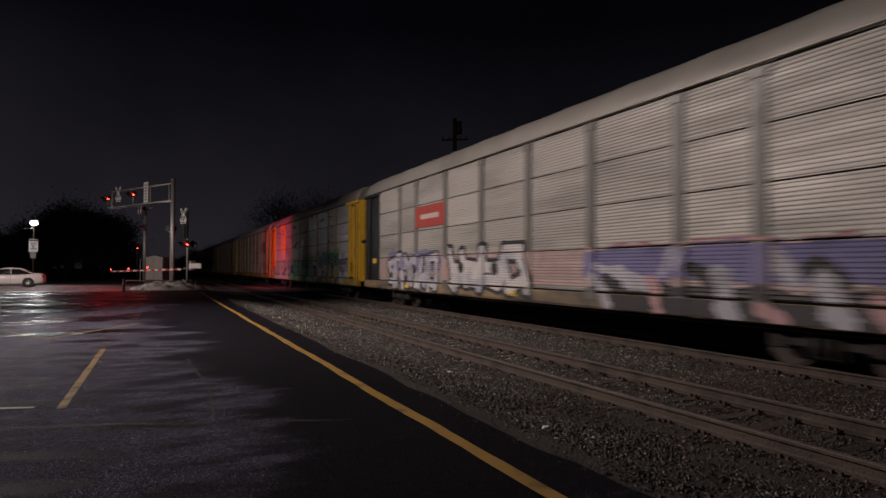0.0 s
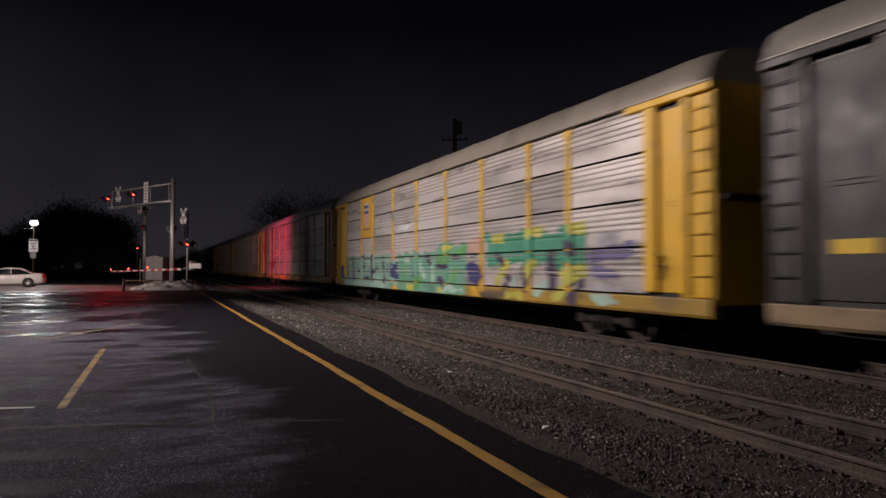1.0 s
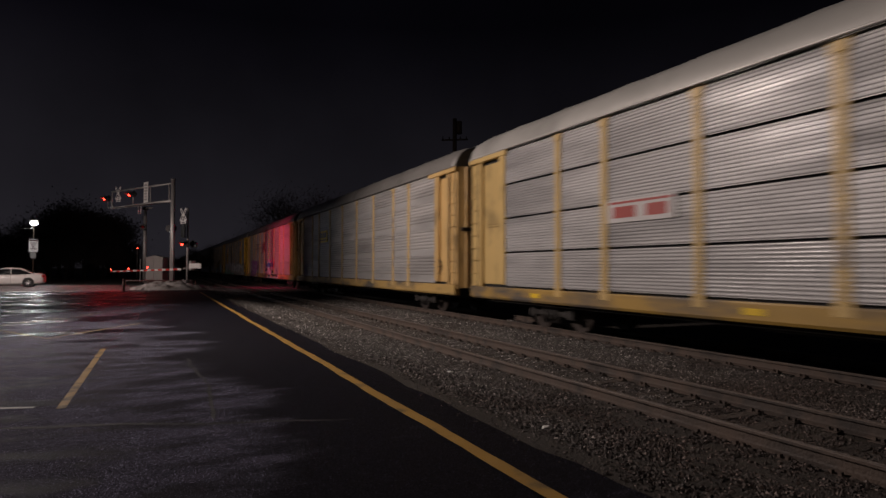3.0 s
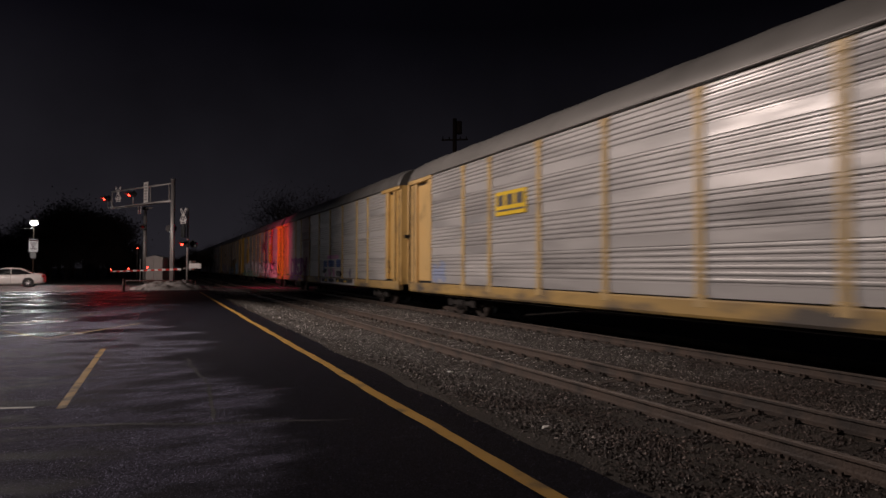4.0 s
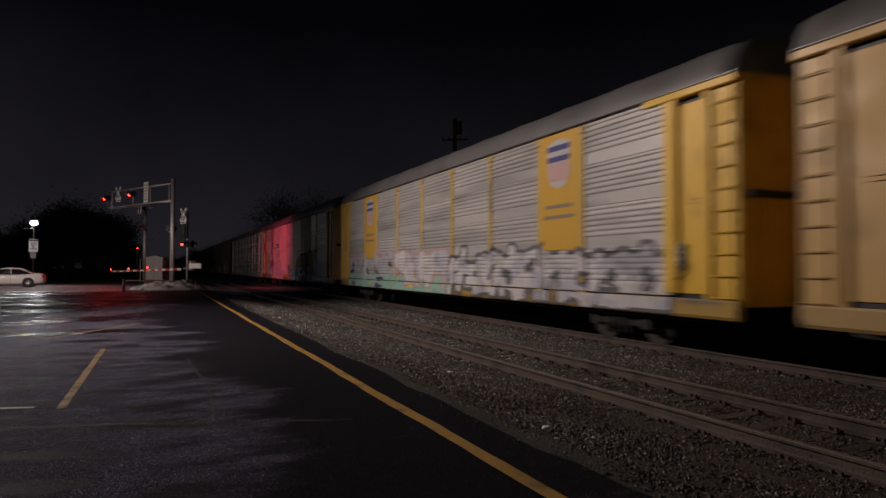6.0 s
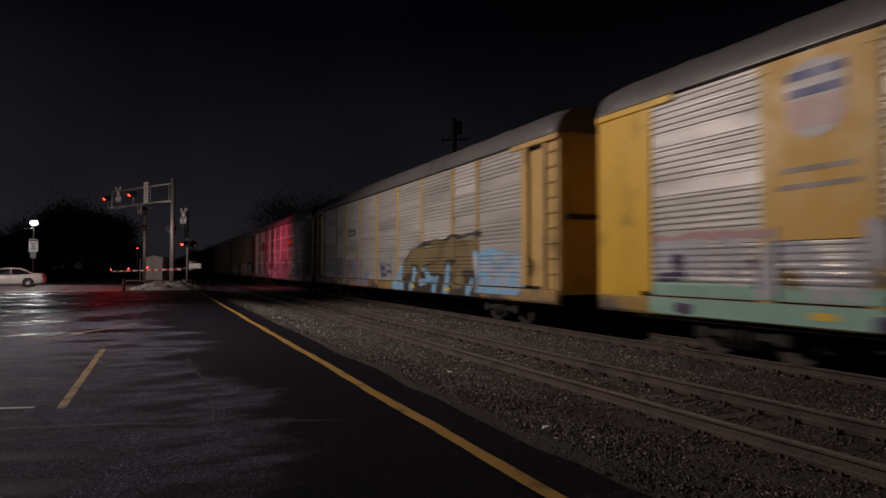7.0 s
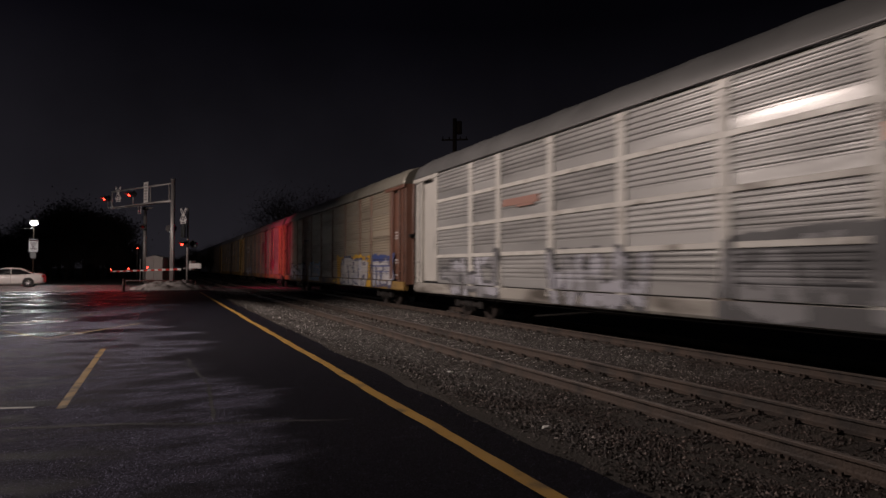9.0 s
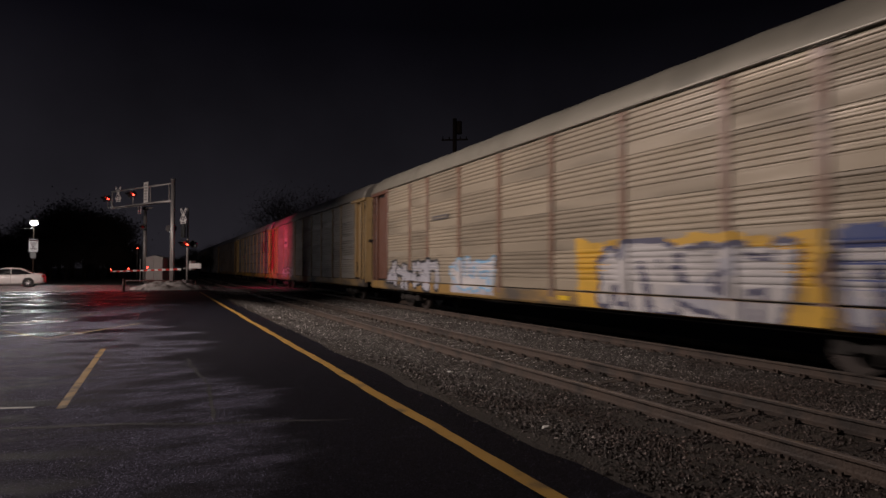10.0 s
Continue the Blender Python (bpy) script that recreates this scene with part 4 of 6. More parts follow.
def extra_e(c, st):
    emblem(c, 6, 2, (0.08, 0.95, 0.42, 0.5), M["logo_brown"], [(0.1, 0.9, 0.2, 0.8)], M["logo_faded"], label="faded thin line of dark marking")
    mauve, plum = ("mauve", (0.25, 0.1, 0.26)), ("plum", (0.17, 0.055, 0.17))
    piece(c, st, [(mauve, [(10.65, 2.25, 10.6, 0.95, 0.24), (10.6, 2.3, 9.4, 2.25, 0.13), (9.6, 2.2, 9.5, 1.2, 0.24), (10.5, 1.15, 9.6, 1.15, 0.2), (8.75, 2.25, 8.75, 1.0, 0.27), (8.7, 2.2, 6.9, 2.2, 0.2),
                           (8.6, 1.62, 7.8, 1.6, 0.17), (8.6, 1.1, 7.3, 1.12, 0.2), (6.85, 2.2, 6.9, 1.0, 0.2), (6.8, 2.25, 6.1, 2.2, 0.17), (6.2, 2.1, 6.5, 1.5, 0.17), (5.25, 2.3, 5.4, 1.7, 0.22)]),
                  (plum, [(9.4, 1.8, 9.3, 1.3, 0.12), (5.9, 1.7, 5.4, 1.6, 0.18), (5.55, 1.7, 5.5, 0.85, 0.2), (10.4, 0.9, 9.7, 0.85, 0.12), (8.6, 0.88, 7.9, 0.85, 0.13)]), (SILVER_P, [(6.8, 5.9, 0.75, 0.95)])], 41, 0.12,
          "faded purple sprayed lettering")
    pink, black = ("orchid_pink", (0.5, 0.22, 0.4)), ("ink_black", (0.02, 0.02, 0.028))
    piece(c, st, [(pink, [(-0.7, -3.4, 2.2, 2.42)]), (WHITE_P, [(0.45, -4.1, 1.12, 2.22), (0.65, -6.8, 0.72, 1.08)]), (("cobalt", (0.07, 0.13, 0.36)), [(0.2, -0.75, 1.72, 2.14), (-1.35, -2.45, 1.72, 2.14), (-2.95, -3.95, 1.72, 2.18), (0.1, 1.65, -0.5, 1.5, 0.1)]),
                  (pink, [(-0.85, -1.25, 1.7, 2.2), (-1.45, 1.5, -1.5, 1.3, 0.17), (-2.35, 1.5, -2.4, 1.3, 0.2), (-0.3, 1.25, -0.5, 1.25, 0.1)]),
                  (black, [(0.2, 1.45, -0.6, 1.55, 0.1), (-3.1, 1.35, -3.95, 1.35, 0.17), (-1.95, 1.6, -2.0, 1.5, 0.05), (0.5, -1.0, 0.84, 1.05), (-1.3, -2.6, 0.84, 1.05), (-2.9, -6.5, 0.86, 1.08)]), (SILVER_P, [(-5.3, 1.2, -5.3, 1.5, 0.13)]),
                  (SLATE_P, [(-5.8, 1.3, -5.85, 1.5, 0.16)])], 44, 0.05, "blue blocks outlined in white with pink and black")
    for y in (-0.6, -3.4, -5.0):
        sill_reflector(c, y)


def extra_f(c, st):
    for bay in (7, 1):
        emblem(c, bay, 1, (0.04, 0.96, 0.0, 0.98), M["logo_yellow"], [(0.15, 0.85, 0.36, 0.39), (0.1, 0.9, 0.27, 0.3)], M["logo_brown"], 3, "yellow emblem panel with a shield")
        shield(c, bay)
    wash(c, st, -1.0, 4.8, 0.8, 1.3, AQUA_P, 53, 0.4)
    piece(c, st, [(PALEROSE_P, [(11.6, 2.3, 5.0, 2.3, 0.07)]), (AQUA_P, [(11.7, 4.9, 0.7, 1.42)]), (SILVER_P, [(11.6, 10.2, 1.5, 2.25), (9.9, 9.4, 1.45, 2.25), (8.9, 1.4, 8.5, 2.25, 0.24), (8.5, 2.25, 7.9, 1.4, 0.24), (7.4, 1.4, 7.2, 2.25, 0.22), (7.2, 2.2, 6.4, 1.6, 0.2), (6.3, 1.4, 5.9, 2.25, 0.24), (5.5, 1.5, 5.1, 2.2, 0.26)]),
                  (PLUM_P, [(11.0, 1.85, 10.9, 1.8, 0.09), (11.4, 1.45, 10.8, 1.55, 0.07), (9.2, 1.8, 9.1, 1.4, 0.07), (6.8, 1.2, 6.2, 1.2, 0.12), (5.2, 1.9, 5.0, 1.8, 0.08), (10.9, 0.9, 10.6, 0.88, 0.08), (7.0, 0.85, 6.2, 0.84, 0.08)]),
                  (BROWN_P, [(8.5, 1.55, 8.4, 1.45, 0.13), (7.0, 1.5, 6.8, 1.45, 0.1)])], 51, 0.1, "white lettering over a mint green band")
    for y in (7.9, 2.6):
        sill_reflector(c, y)
    graffiti(c, st, -1.0, 4.4, 1.1, 2.25, WHITE_P, PINK_P, None, SILVER_P, 4, 58, 0.19)
    graffiti(c, st, -11.9, -1.2, 0.85, 2.2, WHITE_P, GREY_P, None, SILVER_P, 9, 57, 0.13)


def shield(c, bay, w=0.5, foot=3.78, head=5.08):
    a, b = bay_edges()[bay]
    bm = B()
    ym = (a + b) / 2

    def up(f):
        return foot + (head - foot) * f

    pts = [(-w, up(0.9)), (-w * 0.5, up(0.975)), (0, head), (w * 0.5, up(0.975)), (w, up(0.9)), (w * 0.95, up(0.25)), (w * 0.6, up(0.08)), (0, foot), (-w * 0.6, up(0.08)), (-w * 0.95, up(0.25))]
    r = bmesh.ops.extrude_face_region(bm, geom=[bm.faces.new([bm.verts.new((SIDE - 0.066, ym + y, z)) for y, z in pts])])
    bmesh.ops.translate(bm, verts=[v for v in r["geom"] if isinstance(v, bmesh.types.BMVert)], vec=(-0.008, 0, 0))
    bmesh.ops.recalc_face_normals(bm, faces=list(bm.faces))
    sh = part("shield", bm, M["logo_white"], c, "white shield with blue bands and pale red stripes")
    for z0, z1 in ((up(0.55), up(0.66)), (up(0.77), up(0.88))):
        part("blue_band", box(B(), (SIDE - 0.08, ym - w * 0.97, z0), (SIDE - 0.074, ym + w * 0.97, z1)), M["logo_blue"], sh)
    for i in range(6):
        y = ym - w * 0.84 + i * w * 0.3
        part("stripe", box(B(), (SIDE - 0.08, y, up(0.15)), (SIDE - 0.074, y + w * 0.15, up(0.52))), M["logo_pink"], sh)


def extra_g(c, st):
    emblem(c, 6, 2, (0.3, 0.75, 0.2, 0.55), M["logo_grey"], [(0.1, 0.9, 0.3, 0.5)], M["logo_white"], label="small dark emblem")
    dust, haze = ("dusty_mauve", (0.33, 0.28, 0.31)), ("faded_sky", (0.25, 0.33, 0.46))
    piece(c, st, [(dust, [(8.9, 3.6, 1.1, 2.2), (7.6, 2.8, 0.75, 1.3)]), (haze, [(9.1, 1.5, 8.7, 1.3, 0.2), (8.5, 2.0, 8.2, 1.6, 0.2), (7.4, 2.0, 7.0, 1.7, 0.17), (5.6, 1.5, 5.2, 1.9, 0.2), (4.4, 1.5, 4.2, 1.1, 0.18), (3.4, 1.3, 2.9, 1.2, 0.15)]),
                  (PALEROSE_P, [(8.0, 1.4, 7.7, 1.8, 0.12), (6.4, 1.9, 6.0, 1.3, 0.15), (5.0, 2.1, 4.6, 1.6, 0.12), (7.0, 1.1, 6.7, 1.2, 0.1)]), (WHITE_P, [(8.6, 1.1, 8.1, 0.95, 0.08), (6.9, 0.9, 6.2, 0.9, 0.1)]),
                  (GOLD_P, [(5.6, 0.85, 5.3, 0.85, 0.08)])], 61, 0.28, "faded mauve lettering with light blue and rose")
    sill_reflector(c, 7.9)
    graffiti(c, st, -0.7, 0.8, 1.3, 2.0, SLATE_P, SILVER_P, None, None, 2, 64, 0.1)
    shade = ("umber", (0.05, 0.042, 0.034))
    piece(c, st, [(shade, [(-2.0, -9.2, 0.7, 1.6), (-1.9, 1.65, -3.4, 2.55, 0.1), (-3.4, 2.5, -5.9, 2.7, 0.09), (-5.9, 2.68, -9.1, 2.84, 0.09)]),
                  (BROWN_P, [(-2.2, 1.5, -3.3, 2.25, 0.22), (-2.2, -9.0, 1.5, 1.95), (-3.2, -9.0, 1.6, 2.52), (-5.2, -9.0, 2.4, 2.72), (-3.7, -4.2, 1.1, 1.6), (-7.2, -7.9, 0.95, 1.6)]),
                  (shade, [(-3.2, 1.72, -3.8, 1.66, 0.11), (-4.4, 1.75, -5.5, 1.88, 0.07), (-6.5, 1.85, -7.2, 1.92, 0.11), (-7.9, 1.5, -8.8, 1.55, 0.08)]),
                  (SKY_P, [(-0.9, -2.3, 0.75, 1.15), (-1.6, 1.2, -2.0, 1.65, 0.16), (-3.15, 0.85, -3.45, 1.5, 0.2), (-4.5, 1.65, -4.9, 1.35, 0.16), (-4.2, 1.08, -5.4, 1.3, 0.1), (-5.5, 0.85, -5.7, 1.3, 0.17), (-6.5, 0.85, -6.75, 1.6, 0.23), (-8.3, 0.9, -8.6, 1.2, 0.15)])],
          68, 0.1, "olive brown arch of lettering over light blue")
    for y in (-3.3, -6.7):
        sill_reflector(c, y)
    wash(c, st, -11.8, -8.9, 1.0, 2.1, SKY_P, 62, 0.8)
    graffiti(c, st, -11.7, -9.0, 1.1, 2.1, SILVER_P, SKY_P, None, None, 3, 63, 0.1)


def extra_h(c, st):
    emblem(c, 2, 2, (0.1, 0.97, 0.35, 0.62), M["logo_orange"], [(0.0, 1.0, -0.35, -0.04)], M["logo_grey"], label="orange emblem strip with a dark edge")
    emblem(c, 6, 2, (0.2, 0.9, 0.35, 0.55), M["logo_faded"], [(0.1, 0.6, -0.35, -0.04)], M["logo_faded"], label="faded reddish marking")
    graffiti(c, st, 7.1, 11.2, 0.82, 2.05, PALEGREY_P, GREY_P, None, SILVER_P, 4, 71, 0.13)
    graffiti(c, st, 0.6, 4.2, 0.82, 2.1, SILVER_P, GREY_P, None, PALEGREY_P, 4, 73, 0.13)
    wash(c, st, -4.5, -1.5, 0.8, 2.4, GREY_P, 74, 0.3)
    graffiti(c, st, -4.5, -1.5, 0.82, 2.3, PALEGREY_P, GREY_P, None, GREY_P, 3, 75, 0.13)
    graffiti(c, st, -10.9, -7.0, 0.9, 2.3, PALEGREY_P, GREY_P, None, None, 2, 78, 0.06)


def extra_i(c, st):
    graffiti(c, st, 5.9, 11.7, 0.85, 1.95, SILVER_P, BLACK_P, None, None, 5, 81, 0.13)
    wash(c, st, 1.7, 4.8, 0.95, 1.95, SILVER_P, 83, 0.3)
    graffiti(c, st, 1.7, 4.8, 0.95, 1.95, WHITE_P, SKY_P, None, None, 3, 82, 0.12)
    wash(c, st, -9.0, -2.6, 0.8, 2.35, GOLD_P, 84, 0.5)
    wash(c, st, -8.2, -3.6, 0.8, 2.15, WHITE_P, 87, 0.5)
    graffiti(c, st, -8.3, -3.6, 0.85, 2.15, WHITE_P, SLATE_P, None, SILVER_P, 5, 85, 0.16)
    wash(c, st, -12.2, -9.2, 1.2, 2.3, BLUE_P, 89, 0.5)
    graffiti(c, st, -12.0, -9.3, 0.95, 2.0, WHITE_P, SLATE_P, None, SILVER_P, 3, 88, 0.17)
    emblem(c, 6, 2, (0.3, 0.8, 0.3, 0.45), M["logo_grey"], [(0.1, 0.9, 0.3, 0.6)], M["logo_brown"], label="small faded dark marking")
    for z0, z1 in ((2.98, 3.04), (3.1, 3.16), (3.24, 3.3), (1.9, 1.95), (2.02, 2.08), (1.36, 1.42)):
        part("marking", box(B(), (SIDE + 0.043, -12.7, z0), (SIDE + 0.05, -12.1, z1)), M["logo_white"], c, "faded white line of stencilled marking")
    for y in (-2.0, -9.6):
        sill_reflector(c, y)


def extra_j(c, st):
    graffiti(c, st, 5.0, 9.5, 0.85, 1.7, SILVER_P, GREY_P, None, None, 4, 91, 0.1)
    emblem(c, 7, 2, (0.1, 0.8, 0.2, 0.9), M["logo_white"], [(0.1, 0.9, 0.3, 0.6)], M["logo_grey"], label="small white marking plate")


def sill_reflector(c, y):
    part("reflector", box(B(), (SIDE - 0.075, y - 0.22, 0.88), (SIDE - 0.062, y + 0.22, 1.0), 0.003), M["logo_yellow2"], c, "yellow reflector strip")


for key, col in (("logo_red", (0.34, 0.055, 0.045)), ("logo_yellow", (0.62, 0.36, 0.04)), ("logo_yellow2", (0.75, 0.5, 0.02)), ("logo_white", (0.52, 0.5, 0.49)),
                 ("logo_pale", (0.5, 0.4, 0.37)), ("logo_grey", (0.08, 0.08, 0.09)), ("logo_blue", (0.05, 0.06, 0.22)), ("logo_pink", (0.62, 0.28, 0.25)), ("logo_orange", (0.7, 0.16, 0.03)), ("logo_brown", (0.25, 0.2, 0.14)), ("logo_faded", (0.36, 0.2, 0.16))):
    M[key] = mat(key, col, 0.5, 0.0, 0.12, 2.0, 0.05, 40.0)

SPECS = [
    dict(car_mats("grey_wagon", (0.40, 0.385, 0.36), (0.14, 0.135, 0.125), (0.013, 0.013, 0.015), (0.36, 0.26, 0.15), (0.27, 0.258, 0.235)), style="fine", extra=extra_a, post_w=0.16,
         label="weathered grey autorack wagon with dark posts and sprayed lettering"),
    dict(car_mats("yellow_wagon", (0.58, 0.55, 0.54), YEL, (0.72, 0.43, 0.02), (0.48, 0.31, 0.05), (0.29, 0.265, 0.23), 0.42, 0.4), style="wide", extra=extra_b, gap=0.026,
         label="silver and yellow autorack wagon with large teal sprayed lettering"),
    dict(car_mats("silver_wagon", (0.4, 0.392, 0.39), TAN, TAN, (0.5, 0.31, 0.07), (0.42, 0.41, 0.385), 0.2, 0.48), style="fine", extra=extra_c, gap=0.028,
         label="clean silver autorack wagon with tan posts and yellow sill"),
    dict(car_mats("steel_wagon", (0.42, 0.405, 0.395), (0.50, 0.35, 0.15), (0.58, 0.38, 0.15), (0.55, 0.36, 0.12), (0.2, 0.192, 0.18), 0.3, 0.5), style="band", extra=extra_d,
         label="silver autorack wagon with bright yellow emblem and tan ends"),
    dict(car_mats("tagged_wagon", (0.47, 0.45, 0.43), (0.5, 0.35, 0.13), (0.54, 0.34, 0.11), (0.5, 0.33, 0.12), (0.135, 0.13, 0.123), 0.3, 0.5), style="band", extra=extra_e,
         label="silver autorack wagon with purple and blue sprayed lettering"),
    dict(car_mats("shield_wagon", (0.5, 0.48, 0.46), (0.52, 0.35, 0.1), (0.7, 0.42, 0.03), (0.48, 0.31, 0.06), (0.15, 0.147, 0.145), 0.3, 0.5), style="band", extra=extra_f, far=13.46, plain_end=True,
         label="yellow-ended autorack wagon with shield emblem and mint white lettering"),
    dict(car_mats("brown_tag_wagon", (0.52, 0.5, 0.475), (0.48, 0.34, 0.12), (0.54, 0.36, 0.13), (0.48, 0.31, 0.11), (0.135, 0.13, 0.128), 0.34, 0.47), style="band", extra=extra_g,
         label="silver autorack wagon with olive brown and light blue lettering"),
    dict(car_mats("white_wagon", (0.36, 0.355, 0.345), (0.62, 0.6, 0.555), (0.52, 0.5, 0.46), (0.5, 0.47, 0.42), (0.145, 0.145, 0.143), 0.3, 0.48), style="band", extra=extra_h, girts=True, post_w=0.15,
         label="grey autorack wagon with white posts and grey sprayed tags"),
    dict(car_mats("tan_wagon", (0.33, 0.28, 0.21), (0.21, 0.125, 0.085), (0.16, 0.075, 0.05), (0.42, 0.26, 0.08), (0.25, 0.235, 0.195), 0.15, 0.55), style="band", extra=extra_i,
         label="faded tan autorack wagon with rusty posts and gold white lettering"),
    dict(car_mats("dun_wagon", (0.33, 0.30, 0.26), (0.34, 0.25, 0.15), (0.4, 0.27, 0.12), (0.42, 0.28, 0.12), (0.24, 0.225, 0.2), 0.2, 0.5), style="band", extra=extra_j,
         label="dun grey autorack wagon with faded posts"),
]
SPECS += [dict(SPECS[2], label="silver autorack wagon far down the line"), dict(SPECS[9], label="dun autorack wagon far down the line"),
          dict(SPECS[7], label="white-posted autorack wagon far down the line", extra=extra_j), dict(SPECS[3], label="silver autorack wagon deep in the dark")]
LEAD = 30.9      # middle of the coupling behind the first wagon, at the start
WAGONS = [autorack(s) for s in SPECS]


# ---- the level crossing ----
ARM = Vector((-0.507, 0.863, 0)).normalized()      # along the cantilever, across the street
FACE = Vector((-0.863, -0.507, 0)).normalized()    # the way the signals face
TURN = math.degrees(math.atan2(ARM.y, ARM.x))


def at(o, along, out, z):
    return Vector(o) + ARM * along + FACE * out + Vector((0, 0, z))


def slab(bm, c, u, v, w, hu, hv, hw, mi=0):
    """A box with half sizes hu, hv, hw along the axes u, v, w."""
    m = Matrix((u, v, w)).transposed().to_4x4()
    r = bmesh.ops.create_cube(bm, size=2.0, matrix=Matrix.Translation(c) @ m @ Matrix.Diagonal((hu, hv, hw, 1)))
    for f in {f for q in r["verts"] for f in q.link_faces}:
        f.material_index = mi


UP = Vector((0, 0, 1))


def crossbuck(parent, c, size=0.62):
    """Two crossed white blades with dark bars for their words, and a small plate below."""
    for i, s in enumerate((1, -1)):
        u = (ARM * 0.62 * s + UP * 0.785).normalized()
        v = u.cross(FACE).normalized()
        bm = B()
        slab(bm, c + FACE * (0.012 * i), u, v, FACE, size, 0.115, 0.005)
        b = part("crossbuck_blade", bm, M["whitepaint"], parent, "white crossbuck blade")
        for k in (-0.62, -0.36, 0.36, 0.62):
            bm = B()
            slab(bm, c + FACE * (0.012 * i + 0.007) + u * size * k, u, v, FACE, 0.07, 0.05, 0.003)
            part("lettering", bm, M["black"], b)
    bm = B()
    slab(bm, c - UP * (size * 0.785 + 0.02), ARM, UP, FACE, 0.36, 0.2, 0.006)
    p = part("track_count_sign", bm, M["whitepaint"], parent, "small white sign with dark bars")
    bm = B()
    slab(bm, c - UP * (size * 0.785 - 0.08) + FACE * 0.008, ARM, UP, FACE, 0.1, 0.045, 0.003)
    part("lettering", bm, M["black"], p)
    bm = B()
    slab(bm, c - UP * (size * 0.785 + 0.12) + FACE * 0.008, ARM, UP, FACE, 0.24, 0.035, 0.003)
    part("lettering", bm, M["black"], p)


def flasher(parent, c, facing, lit):
    """One round signal head: black backing disc, lamp drum, hood and red lens."""
    bm = B()
    rod(bm, c - facing * 0.01, c + facing * 0.012, 0.30, seg=24)
    rod(bm, c - facing * 0.16, c - facing * 0.01, 0.13, 0.16, seg=16)
    head = part("signal_head", bm, M["black"], parent, "black round signal head")
    bm = B()
    side = facing.cross(UP).normalized()
    n = 12
    rows = []
    for k in range(n + 1):
        a = math.pi * (k / n * 1.2 - 0.1)
        p = side * math.cos(a) * 0.17 + UP * math.sin(a) * 0.17
        rows.append((bm.verts.new(c + p + facing * 0.012), bm.verts.new(c + p * 0.98 + facing * (0.30 if 0.1 < k / n < 0.9 else 0.12))))
    for p, q in zip(rows, rows[1:]):
        bm.faces.new((p[0], q[0], q[1], p[1]))
    part("hood", bm, M["black"], head)
    bm = B()
    bmesh.ops.create_uvsphere(bm, u_segments=16, v_segments=8, radius=0.145, matrix=Matrix.Translation(c + facing * 0.03) @ facing.to_track_quat("Z", "Y").to_matrix().to_4x4() @ Matrix.Diagonal((1, 1, 0.35, 1)))
    part("lens", bm, M["redglow"] if lit else M["reddark"], head, "lit red lens" if lit else "dark red lens")


SHUTTERS = []


def shutter(parent, c, along, facing):
    """An added black cap, no real signal part: it swings from one lens of a pair to the other and hides it, so that
    they flash in turn.
    """
    bm = B()
    bmesh.ops.create_uvsphere(bm, u_segments=20, v_segments=10, radius=0.162, matrix=facing.to_track_quat("Z", "Y").to_matrix().to_4x4() @ Matrix.Diagonal((1, 1, 0.48, 1)))
    ob = part("shutter", bm, M["black"], parent, "black cap added to hide one lens of a pair")
    SHUTTERS.append((ob, c + facing * 0.03 - along, c + facing * 0.03 + along))


M["reddark"] = mat("unlit_red_lens", (0.25, 0.01, 0.01), 0.15, 0, 0.1, 5.0, 0.0)


